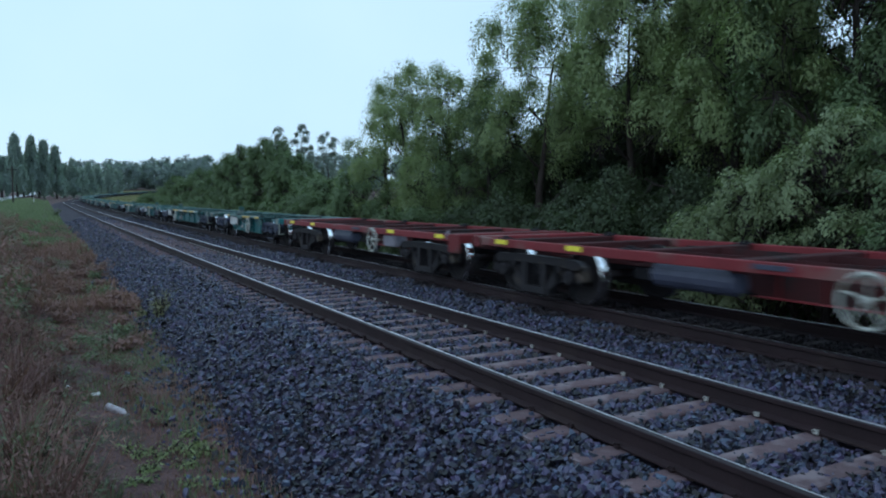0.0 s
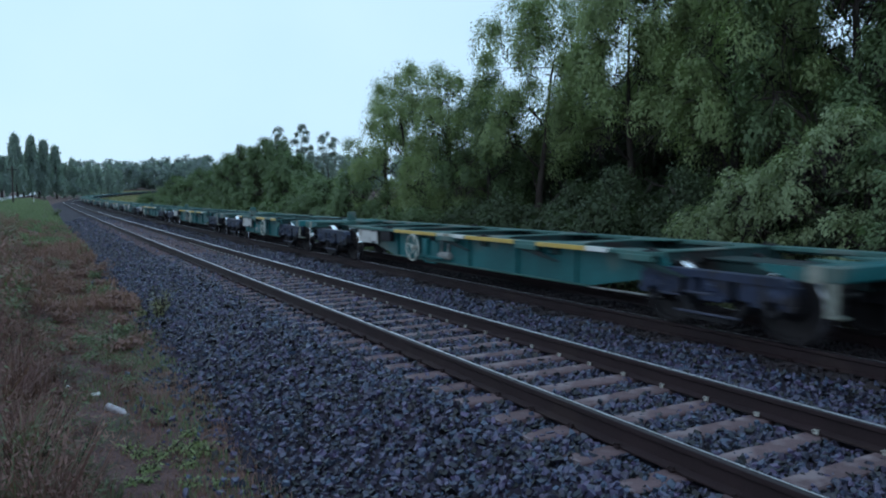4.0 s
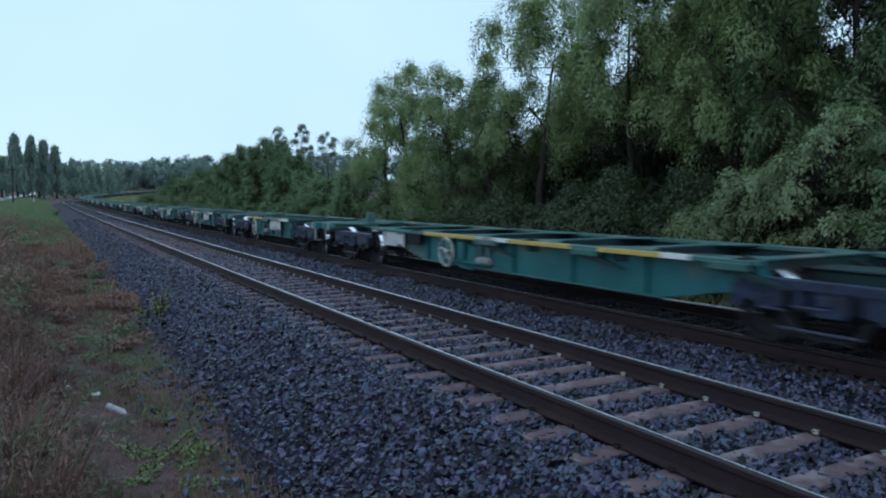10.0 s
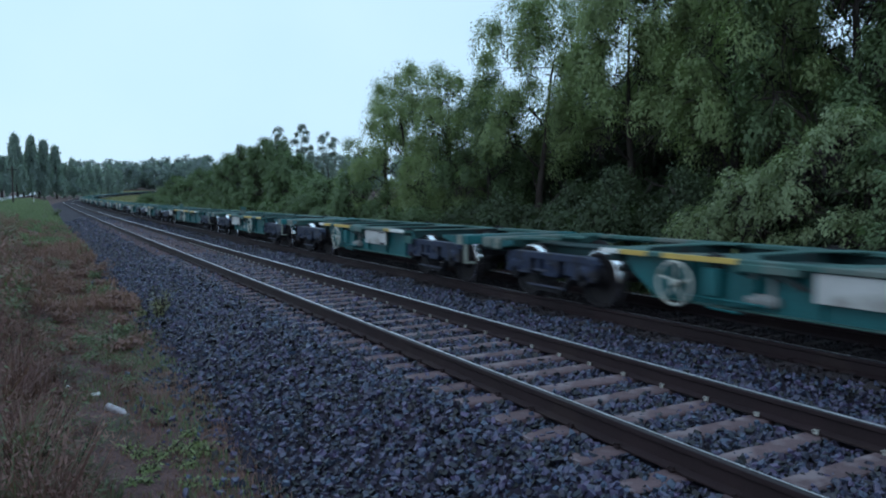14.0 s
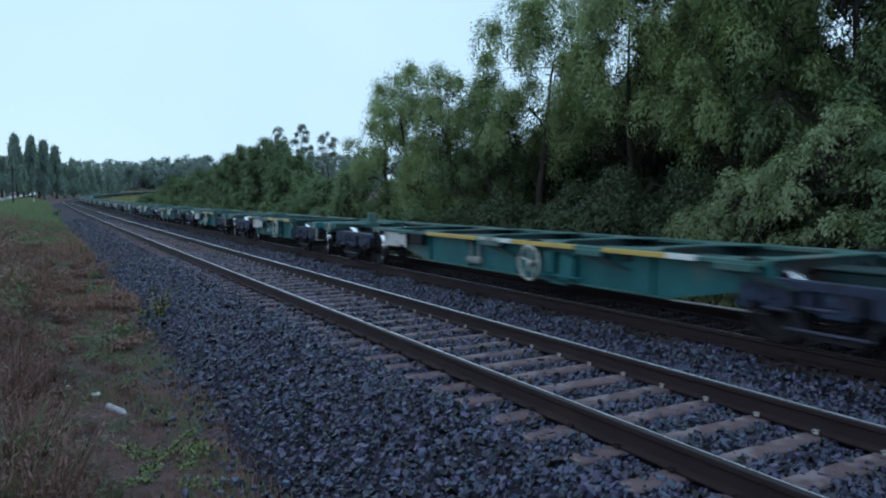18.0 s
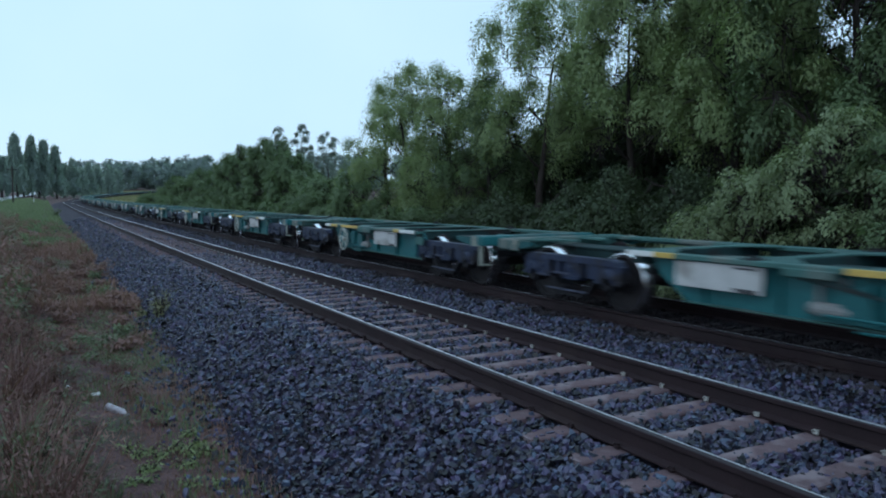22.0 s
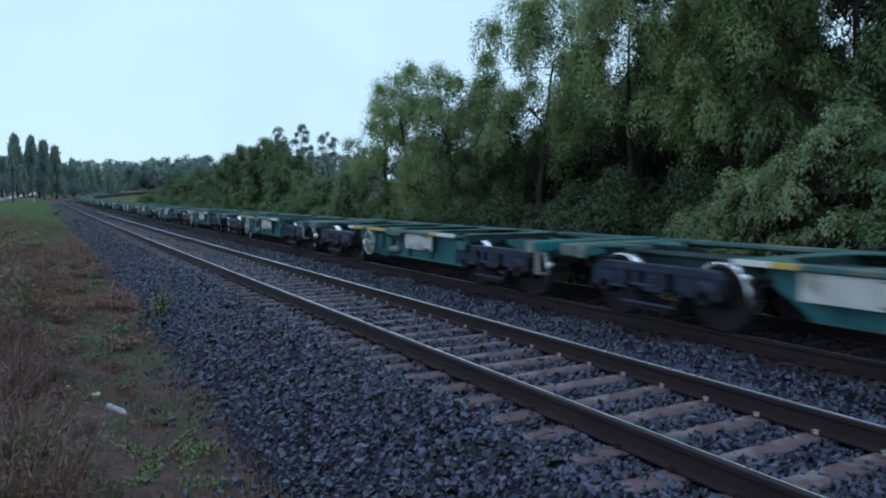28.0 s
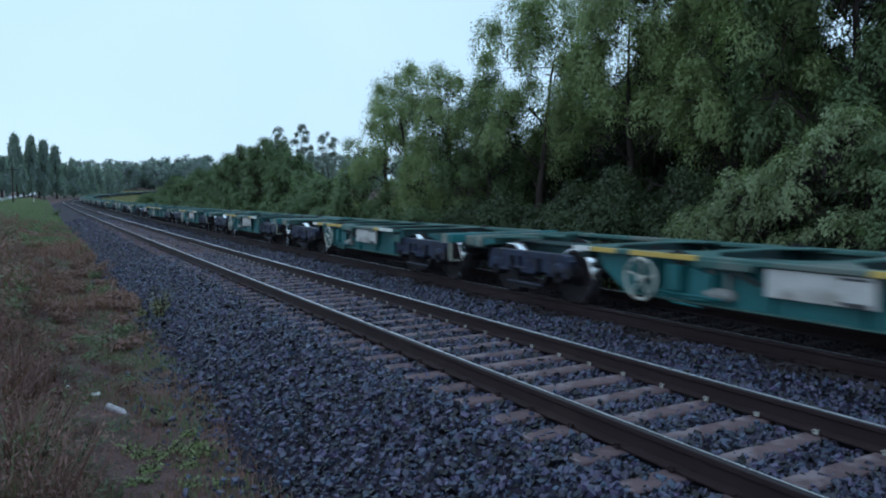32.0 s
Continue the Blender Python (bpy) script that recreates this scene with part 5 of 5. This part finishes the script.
def bottle(x, y, turn):
    t = thing("bottle", "crushed clear-white plastic bottle lying on the verge", "litter", "litter on the verge", at=pose(x, y, ground_z(x, y) + 0.045, 0, 8, turn))
    part("body", Shape().lathe([(-0.15, 0.0), (-0.15, 0.032), (-0.14, 0.04), (-0.04, 0.036), (0.0, 0.04), (0.08, 0.04), (0.12, 0.022), (0.15, 0.016), (0.15, 0.0)], 14), M_BOTTLE, t, smooth=True)
    part("cap", Shape().lathe([(0.15, 0.0), (0.15, 0.019), (0.17, 0.019), (0.17, 0.0)], 10), M_BOTTLE, t)


def can(x, y, turn):
    t = thing("can", "pale crushed drink can lying on the verge", "litter", "litter on the verge", at=pose(x, y, ground_z(x, y) + 0.04, 0, 0, turn))
    part("body", Shape().lathe([(-0.06, 0.0), (-0.06, 0.026), (-0.05, 0.033), (0.01, 0.028), (0.05, 0.033), (0.06, 0.026), (0.06, 0.0)], 14), M_WHITE, t, smooth=True)


bottle(0.59, 7.9, -57)
can(0.43, 8.74, 15)


def tussock(x, y, height, spread, mat, label, seed):
    """A clump of long bent blades that lean out of one root."""
    r = np.random.RandomState(seed)
    n = 230
    rad, a = spread * r.uniform(0, 1, n) ** 0.7, r.uniform(0, 2 * np.pi, n)
    z = ground_z(x, y)
    h = height * (0.45 + 0.55 * r.uniform(0, 1, n)) * (1 - 0.35 * rad / spread)
    quads = blades(rad * np.cos(a), rad * np.sin(a), h, 0.0045 + 0.0004 * y, seed + 1, 0.75, np.array([ground_z(x + p, y + q) - z for p, q in zip(rad * np.cos(a), rad * np.sin(a))]))
    thing("grass_tussock", label, "grass", "tussocks on the bank", at=pose(x, y, z), mesh=soup("grass_tussock", quads, 4, mat))


rt = random.Random(77)
for k in range(200):
    y = 4.6 + 34 * rt.random() ** 1.7
    x = -0.045 * y + rt.uniform(-0.85, 0.45) - 0.02
    pick = rt.random()
    mat, label = (M_GRASS_RED, "withered reddish brown grass tussock on the bank") if pick < 0.5 else (M_GRASS_DRY, "dry brown grass tussock on the bank") if pick < 0.72 else (M_GRASS, "dull green grass tussock on the bank")
    tussock(x, y, rt.uniform(0.45, 1.05) * (1.0 if x < -0.04 * y + 0.1 else 0.5), rt.uniform(0.12, 0.30), mat, label, 6000 + 5 * k)
weed(1.35, 90.0, 1.0, M_GRASS, 1600, 16, 0.16, "dark bushy weed beside the ballast", spread=0.6)
rp = random.Random(5)
for x, y in ((0.18, 9.24), (0.11, 7.9), (0.49, 16.5), (0.29, 17.6), (0.05, 10.6)):
    s = Shape().box(-0.03, 0.03, -0.02, 0.02, -0.02, 0.025, 0.012)
    thing("paper_scrap", "small crumpled pale scrap on the verge", "litter", "litter on the verge", at=pose(x, y, ground_z(x, y) + 0.02, rp.uniform(-20, 20), 0, rp.uniform(0, 180)), mesh=s.mesh("paper_scrap", M_WHITE))

# ---- road, guide posts and field beyond ----
road = Shape()
ry = [60 + 15 * i for i in range(30)]
for y in ry:
    x = -9.5 - 0.0 * y
    for q in (-4.0, 0.0):
        road.v.append((x + q + 0.00012 * (y - 60) ** 2, y, rise(y) + 0.18))
road.f = [(2 * i, 2 * i + 1, 2 * i + 3, 2 * i + 2) for i in range(len(ry) - 1)]
thing("road", "pale wet road running beside the railway", "road", kind="structure", mesh=road.mesh("road", M_ROAD))
for x, y in ((-1.4, 170.0),):
    g = thing("guide_post", "white roadside guide post", "post", "guide posts", at=pose(x, y, ground_z(x, y)))
    part("post", Shape().box(-0.06, 0.06, -0.03, 0.03, -0.2, 1.1, 0.01), M_WHITE, g)
    part("reflector", Shape().box(-0.04, 0.04, -0.04, -0.028, 0.8, 0.95), M_RED, g)


pole = thing("timber_pole", "weathered timber pole beside the road", "pole", at=pose(-4.6, 155.0, ground_z(-4.6, 155.0)))
part("shaft", Shape().tube([(0, 0, -0.5), (0.02, 0, 3.0), (0.05, 0, 6.8)], [0.16, 0.14, 0.10], 10), M_BARK, pole)
part("cross_arm", Shape().box(-0.9, 0.9, -0.06, 0.06, 6.1, 6.25, 0.01), M_BARK, pole)


def motions():
    """The train runs past; its wheels turn with it."""
    times = [float(k) for k in range(33)]
    for wagon, centre in WAGONS:
        rows = []
        for t in times:
            s = centre - gone(t)
            x, y, z, a = line_at(s, FAR_X)
            slope = math.atan2(rise(s + 1) - rise(s), 1.0)
            rows.append((t, pose(x, y, z, math.degrees(slope), 0, -math.degrees(a))))
        walk(wagon, rows)
    # each wheelset rolls; all of one place on their bogies share the turning
    shared = {}
    for wagon, _ in WAGONS:
        for ob in wagon.children_recursive:
            if ob.data is not WHEELSET:
                continue
            side = 1 if ob.matrix_basis.translation.y > 0 else -1
            if side not in shared:
                base = ob.matrix_basis.translation.copy()
                steps = 480
                walk(ob, [(32.0 * k / steps, Matrix.Translation(base) @ Matrix.Rotation(gone(32.0 * k / steps) / WHEEL_R, 4, "X")) for k in range(steps + 1)])
                shared[side] = ob
            else:
                ob.rotation_mode = "QUATERNION"
                ob.animation_data_create()
                ob.animation_data.action = shared[side].animation_data.action
                ob.animation_data.action_slot = shared[side].animation_data.action_slot


motions()
